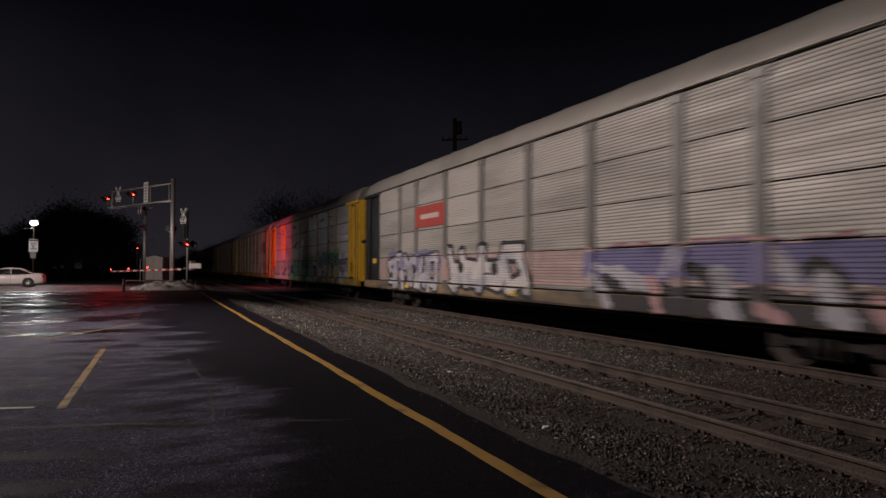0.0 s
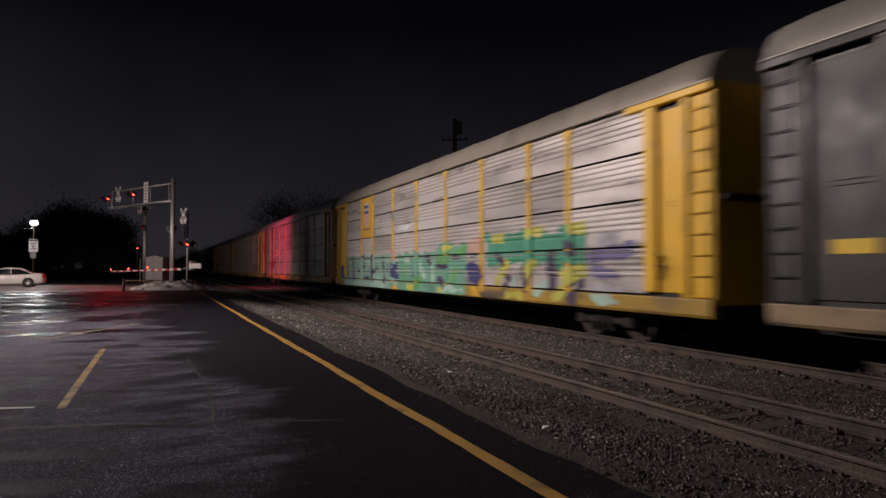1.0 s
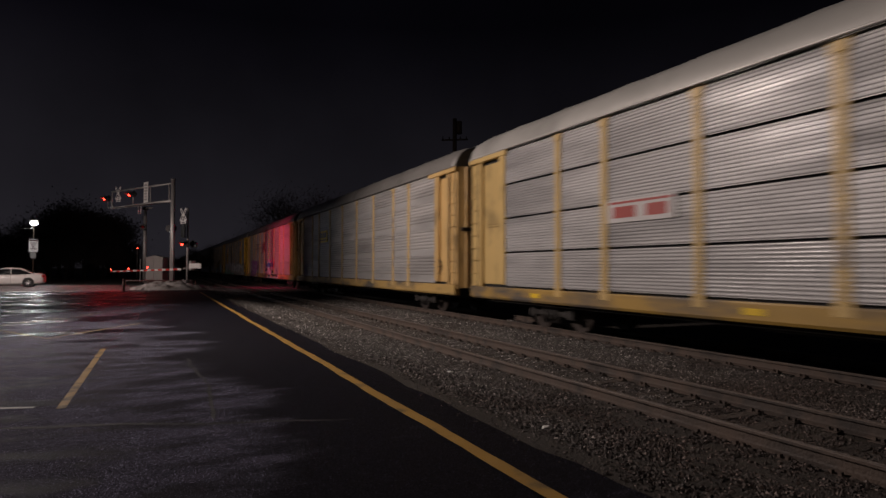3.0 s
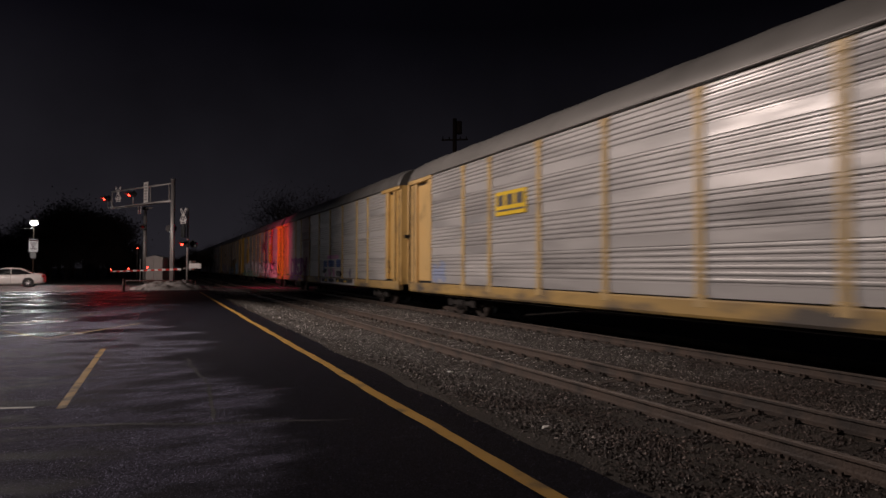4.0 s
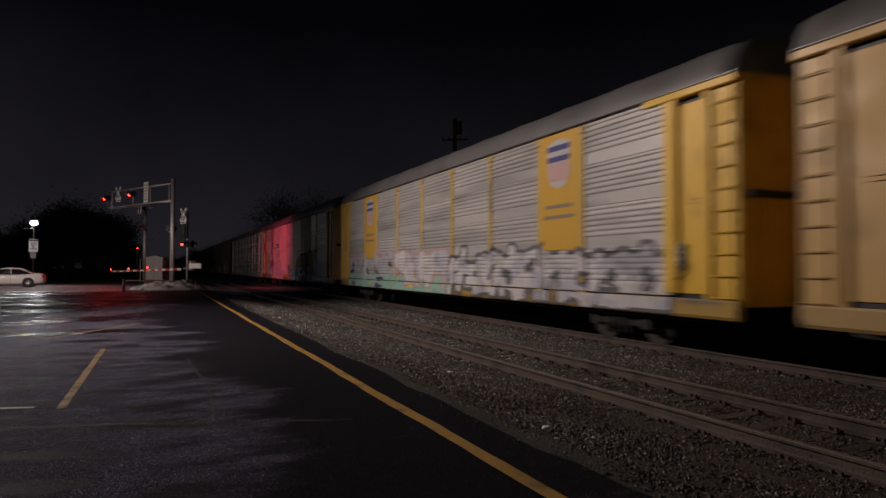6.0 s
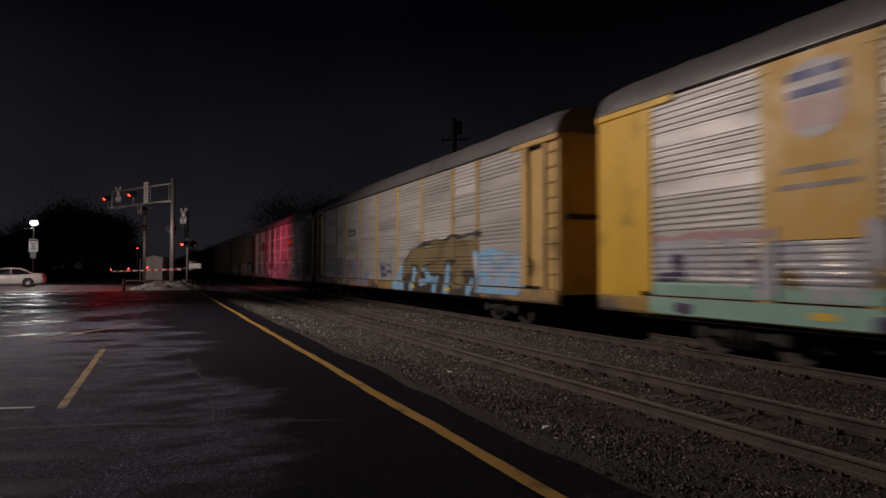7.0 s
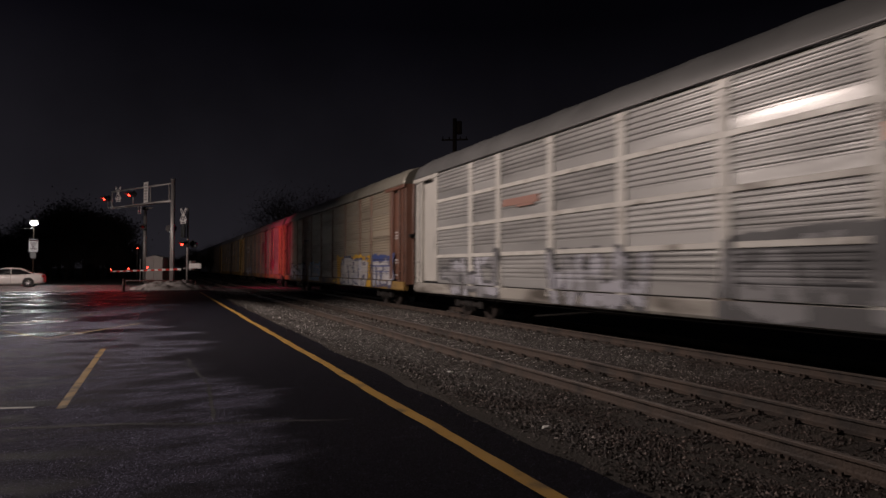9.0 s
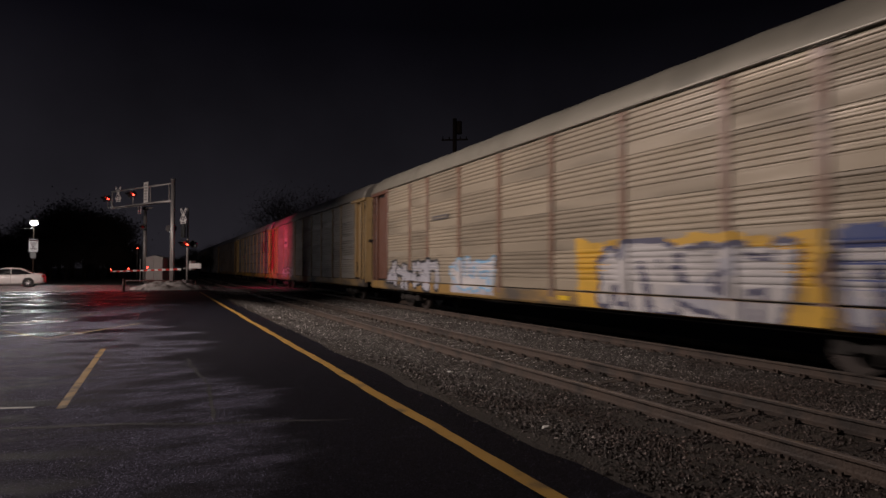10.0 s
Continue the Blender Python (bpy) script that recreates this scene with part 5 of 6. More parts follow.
def cantilever():
    base = Vector((1.07, 54.45, 0.0))
    c = empty("cantilever_signal", base)
    c.matrix_world = Matrix.Identity(4)
    tagged(c, "grey steel cantilever signal mast with red flashers", "railway signal")
    bm = rod(B(), at(base, 0, 0, 0.1), at(base, 0, 0, 8.5), 0.19, 0.16, seg=20)
    rod(bm, at(base, 0, 0, 8.5), at(base, 0, 0, 8.58), 0.19, seg=20)
    part("mast", bm, M["steel"], c)
    bm = B()
    slab(bm, at(base, 0, 0, 0.12), ARM, FACE, UP, 0.35, 0.35, 0.12)
    part("foundation", bm, M["street"], c, "concrete foot")
    for z, dz in ((6.84, -0.11), (8.24, -0.06)):
        part("arm", rod(B(), at(base, 0, 0, z), at(base, 9.5, 0, z + dz), 0.075 if z > 7 else 0.11, seg=12), M["steel"], c)
    for s, zz in ((0.55, 8.2), (3.3, 8.2), (9.45, 8.1)):
        part("strut", rod(B(), at(base, s, 0, 6.8), at(base, s, 0, zz), 0.05, seg=8), M["steel"], c)
    part("brace", rod(B(), at(base, 9.2, 0, 6.75), at(base, 9.75, 0, 7.35), 0.05, seg=8), M["steel"], c)
    # walkway grating along the lower arm
    bm = B()
    slab(bm, at(base, 4.9, 0.28, 6.72), ARM, FACE, UP, 4.4, 0.2, 0.02)
    part("walkway", bm, M["steel"], c)
    crossbuck(c, at(base, 8.15, 0.14, 7.95), 0.66)
    bm = B()
    slab(bm, at(base, 3.75, 0.13, 7.75), ARM, UP, FACE, 0.34, 0.85, 0.006)
    s = part("warning_sign", bm, M["whitepaint"], c, "upright white sign with grey bars")
    for i in range(6):
        bm = B()
        slab(bm, at(base, 3.75, 0.14, 8.35 - 0.24 * i), ARM, UP, FACE, 0.22, 0.06, 0.004)
        part("lettering", bm, M["box"], s)
    for along, z in ((5.9, 7.72), (10.1, 7.62)):
        part("crossbar", rod(B(), at(base, along - 0.4, 0.1, z), at(base, along + 0.4, 0.1, z), 0.03, seg=8), M["black"], c)
        for d in (-0.36, 0.36):
            flasher(c, at(base, along + d, 0.16, z), FACE, True)
        shutter(c, at(base, along, 0.16, z), ARM * 0.36, FACE)
        part("hanger", rod(B(), at(base, along, 0.05, 6.85), at(base, along, 0.05, z), 0.035, seg=8), M["steel"], c)
    for along in (4.9, 5.3):
        part("hanger", rod(B(), at(base, along, -0.1, 6.0), at(base, along, -0.1, 6.8), 0.04, seg=8), M["steel"], c)
    # a pair of heads on the mast, facing away down the street
    for d in (-0.36, 0.36):
        flasher(c, at(base, 0.6 + d * 0.8, -0.25, 4.65), (ARM * 0.5 - FACE * 0.87).normalized(), False)
    part("conduit", rod(B(), at(base, -0.28, 0.1, 0.1), at(base, -0.26, 0.1, 6.6), 0.06, seg=8), M["steel"], c)


def gate():
    base = Vector((2.13, 52.85, 0.0))
    g = empty("crossing_gate")
    tagged(g, "lowered red and white crossing gate with lamps", "crossing gate")
    part("mast", rod(B(), base + UP * 0.1, base + UP * 6.15, 0.075, seg=14), M["steel"], g)
    bm = B()
    slab(bm, base + UP * 0.28, ARM, FACE, UP, 0.28, 0.28, 0.28)
    part("foundation", bm, M["street"], g, "concrete foot")
    crossbuck(g, base - ARM * 0.02 + FACE * 0.4 + UP * 5.6 + ARM * 0.0, 0.62)
    part("bracket", rod(B(), base + UP * 4.75, base + FACE * 0.45 + UP * 4.75, 0.03, seg=8), M["steel"], g)
    bm = B()
    slab(bm, base + FACE * 0.38 + UP * 4.35, ARM, UP, FACE, 0.25, 0.55, 0.05)
    part("bell_box", bm, M["black"], g)
    for d in (-0.36, 0.36):
        flasher(g, base + ARM * d + FACE * 0.2 + UP * 3.35, FACE, True)
        flasher(g, base + ARM * d - FACE * 0.2 + UP * 3.35, -FACE, False)
    shutter(g, base + FACE * 0.2 + UP * 3.35, ARM * 0.36, FACE)
    part("crossbar", rod(B(), base - ARM * 0.5 + UP * 3.35, base + ARM * 0.5 + UP * 3.35, 0.03, seg=8), M["steel"], g)
    bm = B()
    rod(bm, base - FACE * 0.55 + UP * 3.3 - ARM * 0.1, base - FACE * 0.7 + UP * 3.3 - ARM * 0.1, 0.22, 0.2, seg=18)
    part("bell", bm, M["steel"], g)
    # mechanism and counterweight
    bm = box(B(), (-0.3, -0.25, -0.38), (0.3, 0.25, 0.38), 0.05)
    bm.transform(Matrix.Translation(base + UP * 1.65 - FACE * 0.35) @ pose(0, 0, 0, 0, 0, TURN))
    part("mechanism_box", bm, M["box"], g, "pale gate mechanism box")
    bm = box(B(), (-0.55, -0.04, -0.2), (0.55, 0.04, 0.2), 0.03)
    bm.transform(Matrix.Translation(base - ARM * 1.05 + UP * 1.62) @ pose(0, 0, 0, 0, 0, TURN + 20))
    part("counterweight", bm, M["whitepaint"], g, "white painted counterweight")
    bm = B()
    rod(bm, base - ARM * 0.8 + UP * 1.6, base + ARM * 0.5 + UP * 1.4, 0.06, seg=8)
    part("support_arm", bm, M["steel"], g)
    a, b = base + ARM * 0.4 + FACE * 0.25 + UP * 1.37, Vector((-3.72, 61.62, 1.14))
    d = (b - a)
    n = 20
    u = d.normalized()
    w = u.cross(UP).normalized()
    for i in range(n):
        p = a + d * ((i + 0.5) / n)
        hh = 0.085 - 0.035 * i / n
        bm = B()
        slab(bm, p, u, UP, w, d.length / n / 2, hh, 0.02)
        part("gate_section", bm, M["redpaint"] if i % 2 else M["whitepaint"], g, "red reflective stripe" if i % 2 else "white reflective stripe")
    for f in (0.985, 0.72, 0.45):
        p = a + d * f
        bm = B()
        box(bm, (-0.05, -0.05, 0.0), (0.05, 0.05, 0.06))
        bm.transform(Matrix.Translation(p + UP * 0.06))
        l = part("gate_lamp", bm, M["black"], g)
        bm = rod(B(), p + UP * 0.20 - FACE * 0.03, p + UP * 0.20 + FACE * 0.05, 0.045, seg=14)
        part("lens", bm, M["redglow"], l, "lit red lens")


def far_mast():
    b = Vector((-1.15, 68.6, 0))
    m = empty("signal_mast")
    tagged(m, "grey signal mast across the street, unlit", "railway signal")
    part("mast", rod(B(), b, b + UP * 7.2, 0.2, 0.15, seg=14), M["steel"], m)
    part("cap", rod(B(), b + UP * 7.2, b + UP * 7.5, 0.3, 0.25, seg=14), M["black"], m)
    part("arm", rod(B(), b + UP * 7.35, b + UP * 7.35 - ARM * 1.2, 0.08, seg=10), M["steel"], m)
    flasher(m, b + UP * 5.45 - ARM * 0.2 - FACE * 0.5 + Vector((-0.7, -0.6, 0)), Vector((-0.3, -0.95, 0)).normalized(), False)
    part("bracket", rod(B(), b + UP * 5.45, b + UP * 5.45 - ARM * 0.2 - FACE * 0.4 + Vector((-0.7, -0.5, 0)), 0.04, seg=8), M["steel"], m)
    part("gate_upright", rod(B(), b + Vector((-0.35, -0.6, 0.0)), b + Vector((-0.35, -0.6, 2.3)), 0.05, seg=8), M["steel"], m)


def relay_cabinet():
    c = empty("relay_cabinet", (0.0, 63.8, 0.0), -24.5)
    tagged(c, "pale metal relay cabinet beside the crossing", "signal cabinet")
    part("body", box(B(), (-0.78, -0.6, 0.35), (0.78, 0.6, 2.35), 0.02), M["box"], c)
    bm = sweep(B(), [(-0.84, 2.35), (-0.84, 2.4), (0.0, 2.6), (0.84, 2.4), (0.84, 2.35)], -0.66, 0.66, True)
    part("roof", bm, M["box"], c)
    for s in (-0.39, 0.39):
        d = part("door", box(B(), (s - 0.36, -0.635, 0.45), (s + 0.36, -0.602, 2.25), 0.01), M["box"], c)
        part("handle", box(B(), (s * 0.2 - 0.02, -0.67, 1.25), (s * 0.2 + 0.02, -0.635, 1.45), 0.005), M["steel"], d)
    part("plinth", box(B(), (-0.85, -0.68, -0.02), (0.85, 0.68, 0.35), 0.02), M["street"], c, "concrete plinth")


def guard_rail():
    a, b = Vector((-2.35, 57.6, 0.0)), Vector((2.75, 52.9, 0.0))
    g = empty("guard_rail")
    tagged(g, "low rusty red guard rail by the crossing", "guard rail")
    part("beam", rod(B(), a + UP * 0.42, b + UP * 0.42, 0.07, seg=8), M["rustred"], g)
    for k in range(4):
        p = a + (b - a) * (k / 3)
        part("post", rod(B(), p, p + UP * 0.42, 0.06, seg=8), M["rustred"], g)
    bm = rod(B(), (-1.95, 45.2, 0.0), (-1.95, 45.2, 0.72), 0.075, 0.07, seg=12)
    bmesh.ops.create_uvsphere(bm, u_segments=12, v_segments=6, radius=0.07, matrix=Matrix.Translation((-1.95, 45.2, 0.72)))
    tagged(link("bollard", bm, M["rustred"]), "short rusty red steel bollard", "bollard")


M["rustred"] = mat("rusty_red_paint", (0.07, 0.028, 0.022), 0.6, 0.1, 0.3, 4.0, 0.2)


def snow_mound():
    bm = B()
    nx, ny = 56, 26
    vs = []
    for i in range(nx + 1):
        row = []
        for j in range(ny + 1):
            u, v = i / nx * 2 - 1, j / ny * 2 - 1
            x, y = 0.75 + u * 2.4 - v * 0.4, 46.6 + v * 1.5
            h = max(0.0, 1 - (abs(u) ** 2.2 + abs(v) ** 2.2))
            h = h ** 0.55 * (0.62 - 0.30 * max(0, u) - 0.10 * max(0, -u)) * (0.85 + 0.5 * noise.noise((x * 0.8, y * 0.8, 2)) + 0.3 * noise.noise((x * 2.3, y * 2.3, 6)))
            row.append(bm.verts.new((x, y, max(-0.02, h) + 0.05 * noise.noise((x * 6, y * 6, 1)) * (h > 0.02) - 0.005)))
        vs.append(row)
    for a, b in zip(vs, vs[1:]):
        for j in range(ny):
            bm.faces.new((a[j], b[j], b[j + 1], a[j + 1])).smooth = True
    tagged(link("snow_mound", bm, M["snow"]), "low mound of dirty old snow at the lot edge", "snow")


# ---- parked sedan, street lamp and sign ----
def sedan(place, turn):
    c = empty("sedan", place, turn)
    tagged(c, "white four-door sedan standing on the street", "car")
    paintm = M["carpaint"]

    def loft(sections, material, name, label=""):
        bm = B()
        rings = []
        for x, pts in sections:
            ring = [bm.verts.new((x, y, z)) for y, z in pts] + [bm.verts.new((x, -y, z)) for y, z in pts[::-1]]
            rings.append(ring)
        for a, b in zip(rings, rings[1:]):
            n = len(a)
            for i in range(n):
                bm.faces.new((a[i], a[(i + 1) % n], b[(i + 1) % n], b[i])).smooth = True
        bm.faces.new(rings[0])
        bm.faces.new(rings[-1][::-1])
        bmesh.ops.recalc_face_normals(bm, faces=list(bm.faces))
        return part(name, bm, material, c, label)

    def sec(w, z0, zt):
        return [(w * 0.86, z0), (w, z0 + 0.18), (w, zt - 0.22), (w * 0.95, zt - 0.05), (w * 0.6, zt), (0.01, zt + 0.01)]

    prof = [(-2.4, 0.72, 0.36, 0.80), (-2.32, 0.82, 0.28, 0.96), (-2.1, 0.88, 0.24, 1.04), (-1.6, 0.91, 0.2, 1.02), (-0.8, 0.92, 0.2, 0.98), (0.6, 0.92, 0.2, 0.97),
            (1.0, 0.92, 0.2, 0.95), (1.7, 0.9, 0.22, 0.84), (2.15, 0.84, 0.25, 0.72), (2.38, 0.7, 0.32, 0.6)]
    loft([(x, sec(w, z0, zt)) for x, w, z0, zt in prof], paintm, "body")
    glass = [(-1.75, 0.60, 1.0), (-1.35, 0.66, 1.2), (-0.8, 0.67, 1.38), (0.0, 0.67, 1.42), (0.35, 0.67, 1.36), (1.1, 0.62, 0.98)]
    loft([(x, [(w * 1.25, 0.93), (w * 1.12, (0.93 + zt) / 2), (w, zt - 0.04), (w * 0.7, zt), (0.01, zt + 0.005)]) for x, w, zt in glass], M["carglass"], "window", "dark car glass")
    roofp = [(-1.25, 0.62, 1.25), (-0.8, 0.66, 1.405), (-0.3, 0.67, 1.445), (0.1, 0.66, 1.43), (0.38, 0.62, 1.37)]
    loft([(x, [(w * 1.03, zt - 0.07), (w, zt - 0.02), (w * 0.7, zt + 0.012), (0.01, zt + 0.02)]) for x, w, zt in roofp], paintm, "roof")
    for s in (-1, 1):
        bm = B()
        for a, b in (((-1.75, 0.99), (-0.85, 1.37)), ((0.38, 1.36), (1.1, 0.97)), ((-0.35, 0.96), (-0.3, 1.42))):
            rod(bm, (a[0], s * (0.85 - (a[1] - 0.95) * 0.3), a[1]), (b[0], s * (0.85 - (b[1] - 0.95) * 0.36), b[1]), 0.03, seg=6)
        part("pillar", bm, paintm, c)
        part("mirror", box(B(), (0.62, s * 1.02 - 0.08, 0.92), (0.82, s * 1.02 + 0.08, 1.06), 0.03), paintm, c)
        part("tail_light", box(B(), (-2.42, s * 0.66 - 0.17, 0.72), (-2.25, s * 0.70 + 0.15, 0.88), 0.02), M["taillens"], c, "red tail light")
        part("door_handle", box(B(), (-0.25, s * 0.925 - 0.012, 0.78), (-0.05, s * 0.925 + 0.012, 0.81)), M["steel"], c)
        bm = B()
        for x0 in (-0.32, 0.75, -1.2):
            box(bm, (x0 - 0.006, s * 0.922 - 0.004, 0.3), (x0 + 0.006, s * 0.922 + 0.004, 0.95))
        part("door_gap", bm, M["black"], c)
    for x in (-1.42, 1.42):
        for s in (-1, 1):
            w = new("wheel")
            w.parent = c
            bm = rod(B(), (x, s * 0.70, 0.32), (x, s * 0.925, 0.32), 0.325, seg=28)
            part("tyre", bm, M["rubber"], w)
            bm = rod(B(), (x, s * 0.90, 0.32), (x, s * 0.935, 0.32), 0.215, seg=24)
            rim = part("rim", bm, M["black"], w)
            bm = B()
            for k in range(7):
                a = k * 2 * math.pi / 7
                rod(bm, (x, s * 0.94, 0.32), (x + 0.2 * math.cos(a), s * 0.94, 0.32 + 0.2 * math.sin(a)), 0.026, seg=6)
            part("spokes", bm, M["alloy"], w, "bright alloy spokes")
            bm = rod(B(), (x, s * 0.60, 0.34), (x, s * 0.924, 0.34), 0.375, seg=28)
            part("wheel_arch", bm, M["black"], c)
    part("number_plate", box(B(), (-2.44, -0.16, 0.55), (-2.41, 0.16, 0.66)), M["whitepaint"], c)


M["carpaint"] = mat("white_car_paint", (0.72, 0.70, 0.68), 0.25, 0.0, 0.04, 2.0, 0.0)
M["carglass"] = mat("dark_car_glass", (0.012, 0.013, 0.015), 0.06, 0.0, 0.1, 2.0, 0.0)
M["taillens"] = mat("red_tail_lens", (0.35, 0.015, 0.015), 0.2, 0.0, 0.1, 5.0, 0.0)
M["rubber"] = mat("tyre_rubber", (0.02, 0.02, 0.02), 0.8, 0.0, 0.2, 5.0, 0.1)
M["alloy"] = mat("alloy_rim", (0.6, 0.6, 0.6), 0.3, 0.8, 0.1, 5.0, 0.0)


def street_lamp():
    b = Vector((-10.43, 68.37, 0))
    l = empty("street_lamp")
    tagged(l, "lit street lamp with a short arm on a thin pole", "street lamp")
    part("pole", rod(B(), b, b + UP * 5.35, 0.06, 0.045, seg=12), M["wood"], l)
    side = Vector((-0.91, 0.414, 0))
    part("arm", rod(B(), b + UP * 5.1, b + UP * 5.05 + side * 1.3, 0.03, seg=8), M["steel"], l)
    bm = box(B(), (-0.36, -0.3, 5.76), (0.36, 0.3, 5.86), 0.03)
    bm.transform(Matrix.Translation(b))
    part("housing", bm, M["steel"], l)
    bm = B()
    bmesh.ops.create_uvsphere(bm, u_segments=16, v_segments=8, radius=1.0, matrix=Matrix.Translation(b + UP * 5.58) @ Matrix.Diagonal((0.32, 0.3, 0.2, 1)))
    part("bulb", bm, M["lampglow"], l, "glowing white lamp glass")


def parking_sign():
    b = Vector((-10.42, 68.27, 0))
    s = empty("parking_sign")
    tagged(s, "white roadside sign with a smaller plate below, on the lamp pole", "road sign")
    u = Vector((0.97, 0.24, 0)).normalized()
    n = Vector((0.24, -0.97, 0)).normalized()
    for z in (2.6, 3.2, 3.8):
        bm = B()
        slab(bm, b + UP * z, u, UP, n, 0.11, 0.025, 0.04)
        part("bracket", bm, M["steel"], s)
    bm = B()
    slab(bm, b + n * 0.045 + UP * 3.49, u, UP, n, 0.37, 0.59, 0.006)
    p = part("sign_plate", bm, M["whitepaint"], s)
    bm = B()
    slab(bm, b + n * 0.055 + UP * 3.97, u, UP, n, 0.33, 0.075, 0.004)
    part("lettering", bm, M["box2"], p)
    for i, w in enumerate((0.24, 0.19, 0.13, 0.22)):
        bm = B()
        slab(bm, b + n * 0.055 + UP * (3.73 - 0.18 * i), u, UP, n, w, 0.038, 0.004)
        part("lettering", bm, M["box2"], p)
    bm = B()
    slab(bm, b + n * 0.045 + UP * 2.59, u, UP, n, 0.22, 0.27, 0.006)
    part("lower_plate", bm, M["box"], s)


M["box2"] = mat("sign_ink", (0.12, 0.06, 0.06), 0.5, 0, 0.1, 5.0, 0.0)


def utility_pole():
    b = Vector((19.35, 40.5, -0.75))
    p = empty("utility_pole")
    tagged(p, "dark wooden utility pole with a crossarm behind the train", "utility pole")
    part("pole", rod(B(), b, b + UP * 13.0, 0.2, 0.14, seg=12), M["wood"], p)
    u = Vector((0.91, -0.41, 0))
    part("crossarm", rod(B(), b + UP * 11.45 - u * 0.95, b + UP * 11.5 + u * 0.95, 0.06, seg=8), M["wood"], p)
    for s in (-0.85, -0.4, 0.4, 0.85):
        part("insulator", rod(B(), b + UP * 11.5 + u * s, b + UP * 11.72 + u * s, 0.05, 0.03, seg=8), M["bark"], p)
    part("transformer", rod(B(), b + UP * 11.9 + u * 0.32, b + UP * 12.8 + u * 0.32, 0.2, seg=14), M["wood"], p)


def distant_signal():
    b = Vector((-2.64, 100.0, 0))
    d = empty("distant_signal")
    tagged(d, "small red signal far up the street on a thin post", "traffic signal")
    part("post", rod(B(), b, b + UP * 4.6, 0.06, seg=8), M["steel"], d)
    part("housing", box(B(), (b.x - 0.17, b.y - 0.12, 3.95), (b.x + 0.17, b.y + 0.1, 4.55), 0.02), M["black"], d)
    bm = rod(B(), (b.x, b.y - 0.17, 4.25), (b.x, b.y - 0.11, 4.25), 0.08, seg=14)
    part("lens", bm, M["redglow"], d, "lit red lens")


# ---- trees ----
def tree(x, y, z, height, spread, seed, dense):
    rng = random.Random(seed)
    t = empty("tree", (x, y, z))
    tagged(t, "bare dark tree with a dense twiggy crown" if dense < 0.7 else "dark bushy tree, a black mass at night", "tree", "trees along the line")
    bm = B()
    rod(bm, (0, 0, -0.1), (0.1, 0, height * 0.45), 0.028 * height, 0.016 * height, seg=8)
    tips = []

    def limb(p, d, length, r, depth):
        q = p + d * length
        rod(bm, p, q, r, r * 0.55, seg=5)
        if depth == 0:
            tips.append(q)
            return
        for _ in range(3):
            nd = (d + Vector((rng.uniform(-0.75, 0.75), rng.uniform(-0.75, 0.75), rng.uniform(-0.25, 0.55)))).normalized()
            limb(q, nd, length * rng.uniform(0.55, 0.8), r * 0.55, depth - 1)
        tips.append(q)

    for k in range(6):
        a = k * 1.05 + rng.uniform(-0.3, 0.3)
        d = Vector((math.cos(a) * 0.8, math.sin(a) * 0.8, rng.uniform(0.35, 1.2))).normalized()
        limb(Vector((0.05, 0, height * (rng.uniform(0.08, 0.4) if dense > 0.7 else rng.uniform(0.22, 0.45)))), d, height * 0.22 * spread, 0.011 * height, 2)
    part("trunk", bm, M["bark"], t)
    n = int(3600 * dense * dense) + 500
    V, F = [], []
    for tip in tips:
        for _ in range(max(4, n // len(tips) * 3)):
            loose = rng.choice((0.07, 0.085, 0.105))
            c = tip + Vector((rng.gauss(0, loose), rng.gauss(0, loose), rng.gauss(0, loose * 0.85))) * height
            u = Vector((rng.uniform(-1, 1), rng.uniform(-1, 1), rng.uniform(-0.6, 1))).normalized()
            w = u.cross(Vector((rng.uniform(-1, 1), rng.uniform(-1, 1), rng.uniform(-1, 1)))).normalized()
            ln, wd = height * rng.uniform(0.01, 0.03), height * (0.0017 if dense < 0.7 else 0.0052) * rng.uniform(0.7, 1.6)
            i = len(V)
            V += [c - w * wd, c + w * wd, c + u * ln + w * wd * 0.4, c + u * ln - w * wd * 0.4]
            F.append((i, i + 1, i + 2, i + 3))
    me = bpy.data.meshes.new("crown")
    me.from_pydata([tuple(v) for v in V], [], F)
    me.materials.append(M["twig"])
    share("crown", me, t)


cantilever()
gate()
far_mast()
relay_cabinet()
guard_rail()
snow_mound()
sedan((-10.2, 56.3, 0.012), 182.0)
street_lamp()
parking_sign()
utility_pole()
distant_signal()
LEFT = [(-13.1, 107.0, 10.9), (-11.9, 110.9, 12.2), (-9.7, 105.5, 11.9), (-8.3, 108.2, 11.2), (-6.5, 104.1, 9.0), (-5.6, 108.0, 7.0), (-15.1, 111.2, 9.3), (-17.4, 115.6, 7.7), (-19.2, 114.2, 7.0), (-21.3, 114.1, 7.6), (-23.3, 111.7, 7.8), (-11.1, 97.3, 5.7), (-8.7, 95.2, 5.3), (-12.7, 95.9, 4.9), (-6.8, 97.6, 5.0), (-14.7, 96.8, 4.1), (-16.6, 95.5, 4.1), (-4.6, 116.4, 4.8), (-2.5, 119.8, 3.5), (-0.3, 123.2, 3.9), (1.9, 120.0, 3.6), (4.7, 120.9, 4.1), (7.0, 124.3, 5.6), (-4.8, 103.3, 3.6), (-3.1, 109.1, 2.7)]
RIGHT = [(9.2, 127.7, 8.6), (11.0, 124.7, 9.5), (13.3, 121.4, 9.6), (15.6, 116.0, 11.2), (17.7, 112.8, 12.5), (19.2, 107.7, 14.9), (20.8, 104.8, 15.9), (22.3, 101.9, 14.9), (23.2, 99.3, 13.3)]
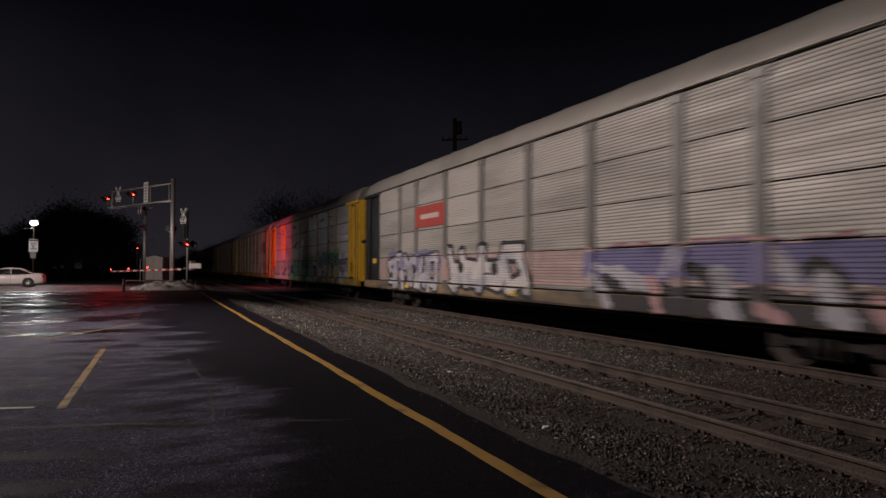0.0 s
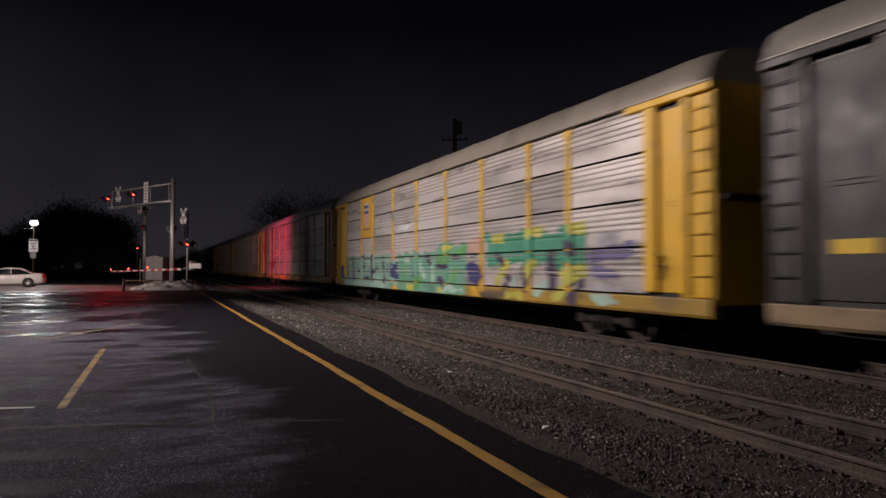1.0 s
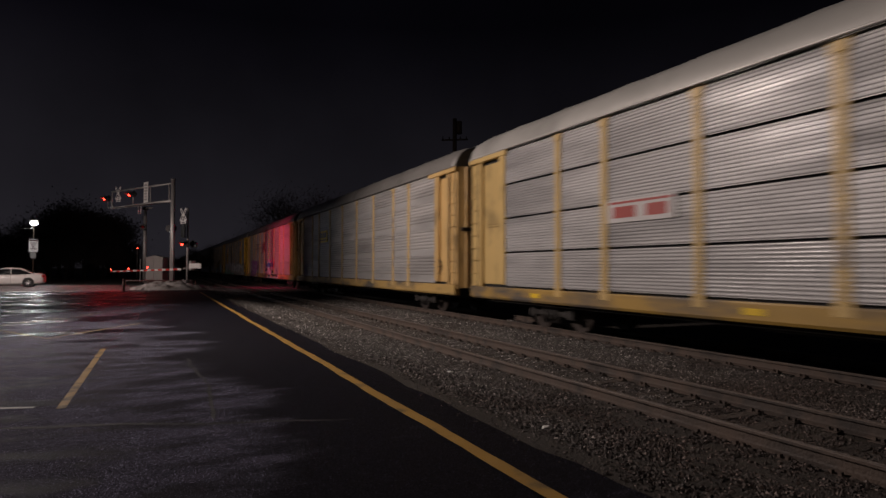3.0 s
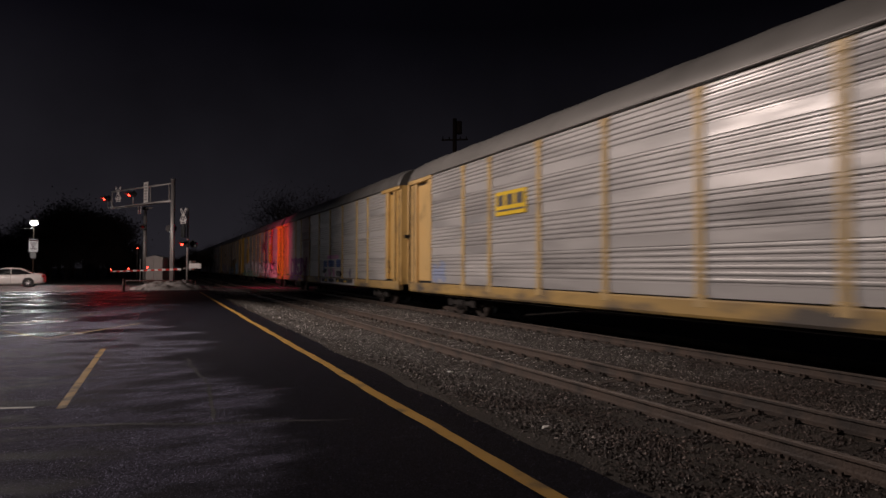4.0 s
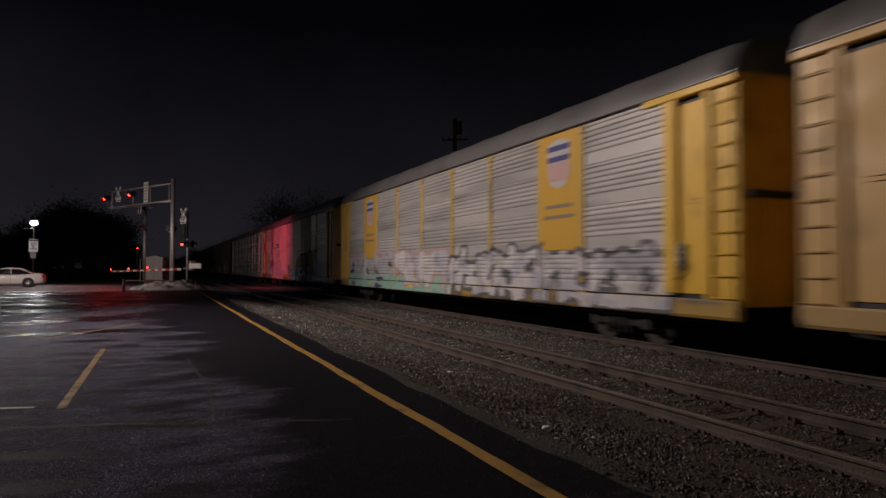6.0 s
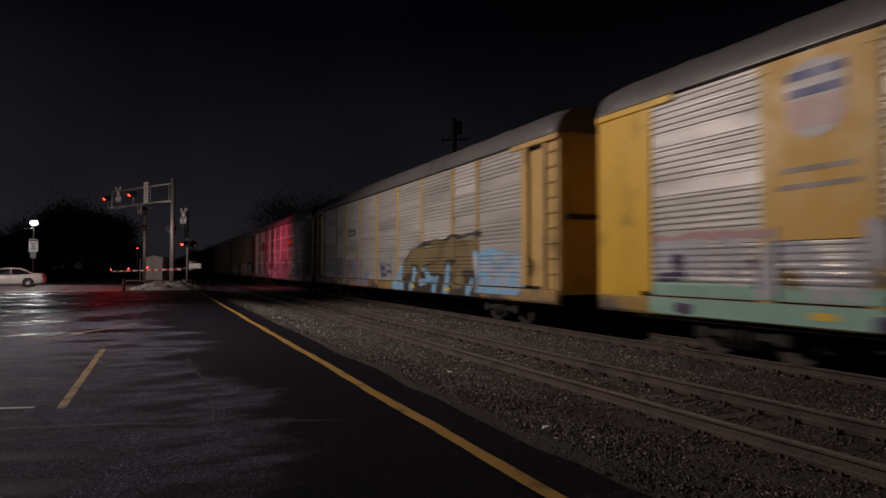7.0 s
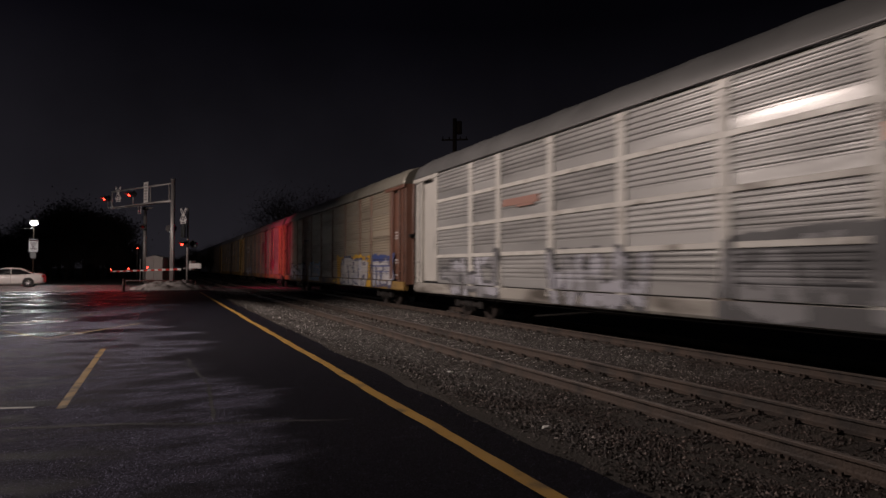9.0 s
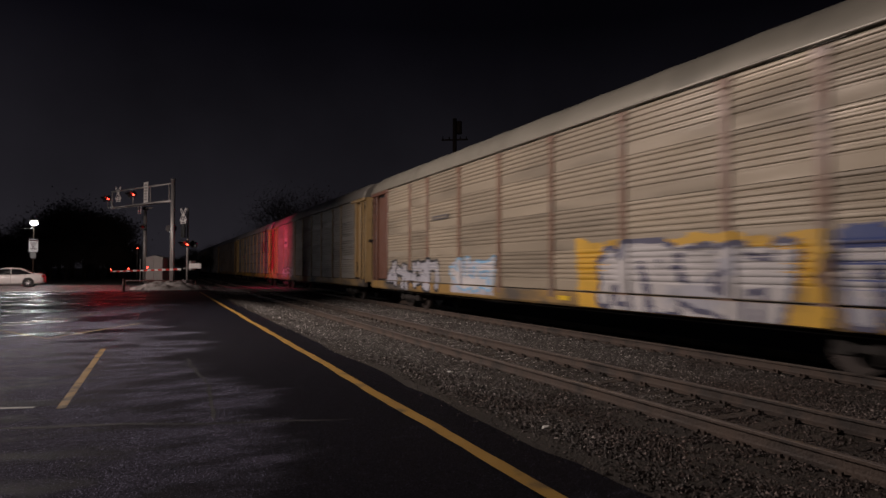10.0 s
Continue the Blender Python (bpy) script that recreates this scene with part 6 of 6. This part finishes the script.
for i, (x, y, h) in enumerate(LEFT):
    tree(x, y, -0.12, h * 1.0, 1.1, 100 + i, 1.0)
for i, (x, y, h) in enumerate(RIGHT):
    tree(x, y, -0.35, h * (0.82 if i < 5 else 1.0), 1.0, 200 + i, 0.48)

# ---- lot markings ----
ground_line((-0.88, 13.15), (-0.91, 7.78), 0.09, "stall_line", M["faded"], "worn yellow stall line on wet asphalt")
ground_line((-3.37, 17.9), (-2.09, 15.5), 0.045, "stall_line", M["thin"], "pale worn yellow stall line on wet asphalt")
ground_line((-2.12, 15.45), (-0.4, 18.7), 0.045, "stall_line", M["thin"], "pale worn yellow stall line on wet asphalt")
ground_line((-3.66, 19.45), (-1.67, 23.35), 0.045, "stall_line", M["thin"], "pale worn yellow stall line on wet asphalt")
ground_line((-1.6, 8.08), (-1.17, 7.95), 0.07, "stall_mark", M["whiteline"], "short worn pale mark on wet asphalt")

def paving_seam(a, b, width, seed):
    """A pale dried joint that wanders and frays between two strips of paving."""
    a, b = Vector((*a, 0.003)), Vector((*b, 0.003))
    side = Vector((-(b - a).y, (b - a).x, 0)).normalized()
    bm, prev, n = B(), None, 90
    for i in range(n + 1):
        u = i / n
        mid = a + (b - a) * u + side * (0.09 * noise.noise((u * 4, seed, 0)) + 0.02 * noise.noise((u * 22, seed, 3)))
        up, dn = (width * min(1, 8 * u, 8 * (1 - u)) * (0.55 + 0.8 * abs(noise.noise((u * 30, seed, q)))) for q in (5, 8))
        cur = (bm.verts.new(mid - side * dn), bm.verts.new(mid + side * up))
        if prev:
            bm.faces.new((prev[0], prev[1], cur[1], cur[0]))
        prev = cur
    bmesh.ops.recalc_face_normals(bm, faces=list(bm.faces))
    tagged(link("paving_seam", bm, M["seam"]), "pale dry seam between strips of wet asphalt", "pavement seam", kind="structure")


paving_seam((-1.6, 7.15), (1.85, 6.05), 0.045, 2.0)
paving_seam((0.54, 6.5), (0.61, 8.7), 0.035, 7.0)
paving_seam((0.61, 8.6), (0.45, 11.4), 0.03, 9.0)


build_track(TRACK_NEAR, "rusty railway track on worn ties in gravel")
build_track(TRACK_FAR, "railway track that carries the freight train")
build_ballast()


def litter(x, y, z, size, seed, label):
    """A crumpled scrap lying on the stones."""
    bm = B()
    bmesh.ops.create_icosphere(bm, subdivisions=2, radius=size)
    for v in bm.verts:
        k = 1 + 0.45 * noise.noise(v.co * (2.2 / size) + Vector((seed, 0, 0)))
        v.co = Vector((v.co.x * 1.5 * k, v.co.y * k, v.co.z * 0.5 * k))
    bm.transform(Matrix.Translation((x, y, z)))
    tagged(link("litter", bm, M["whitepaint"]), label, "litter")


litter(3.47, 5.18, ground_height(3.47) + 0.03, 0.035, 2.0, "crumpled white paper scrap lying on the ballast")
litter(4.4, 9.36, ground_height(4.4) + 0.035, 0.035, 5.0, "small crumpled white scrap lying beside the track")


FLASH, FIRST = 0.534, 0.35


def motions():
    for k, car in enumerate(WAGONS):
        y = LEAD + PITCH * (k - 0.5)
        walk(car, [(t * 0.5, pose(TRACK_FAR, y - SPEED * t * 0.5, RAIL)) for t in range(21)])
    for ob, inner, outer in SHUTTERS:
        rows, side, t = [(0.0, pose(*outer))], 1, FIRST
        while t < 9.95:
            rows += [(t, pose(*(outer if side else inner))), (t + 0.04, pose(*(inner if side else outer)))]
            side, t = 1 - side, t + FLASH
        rows.append((10.0, pose(*(outer if side else inner))))
        walk(ob, rows)


motions()
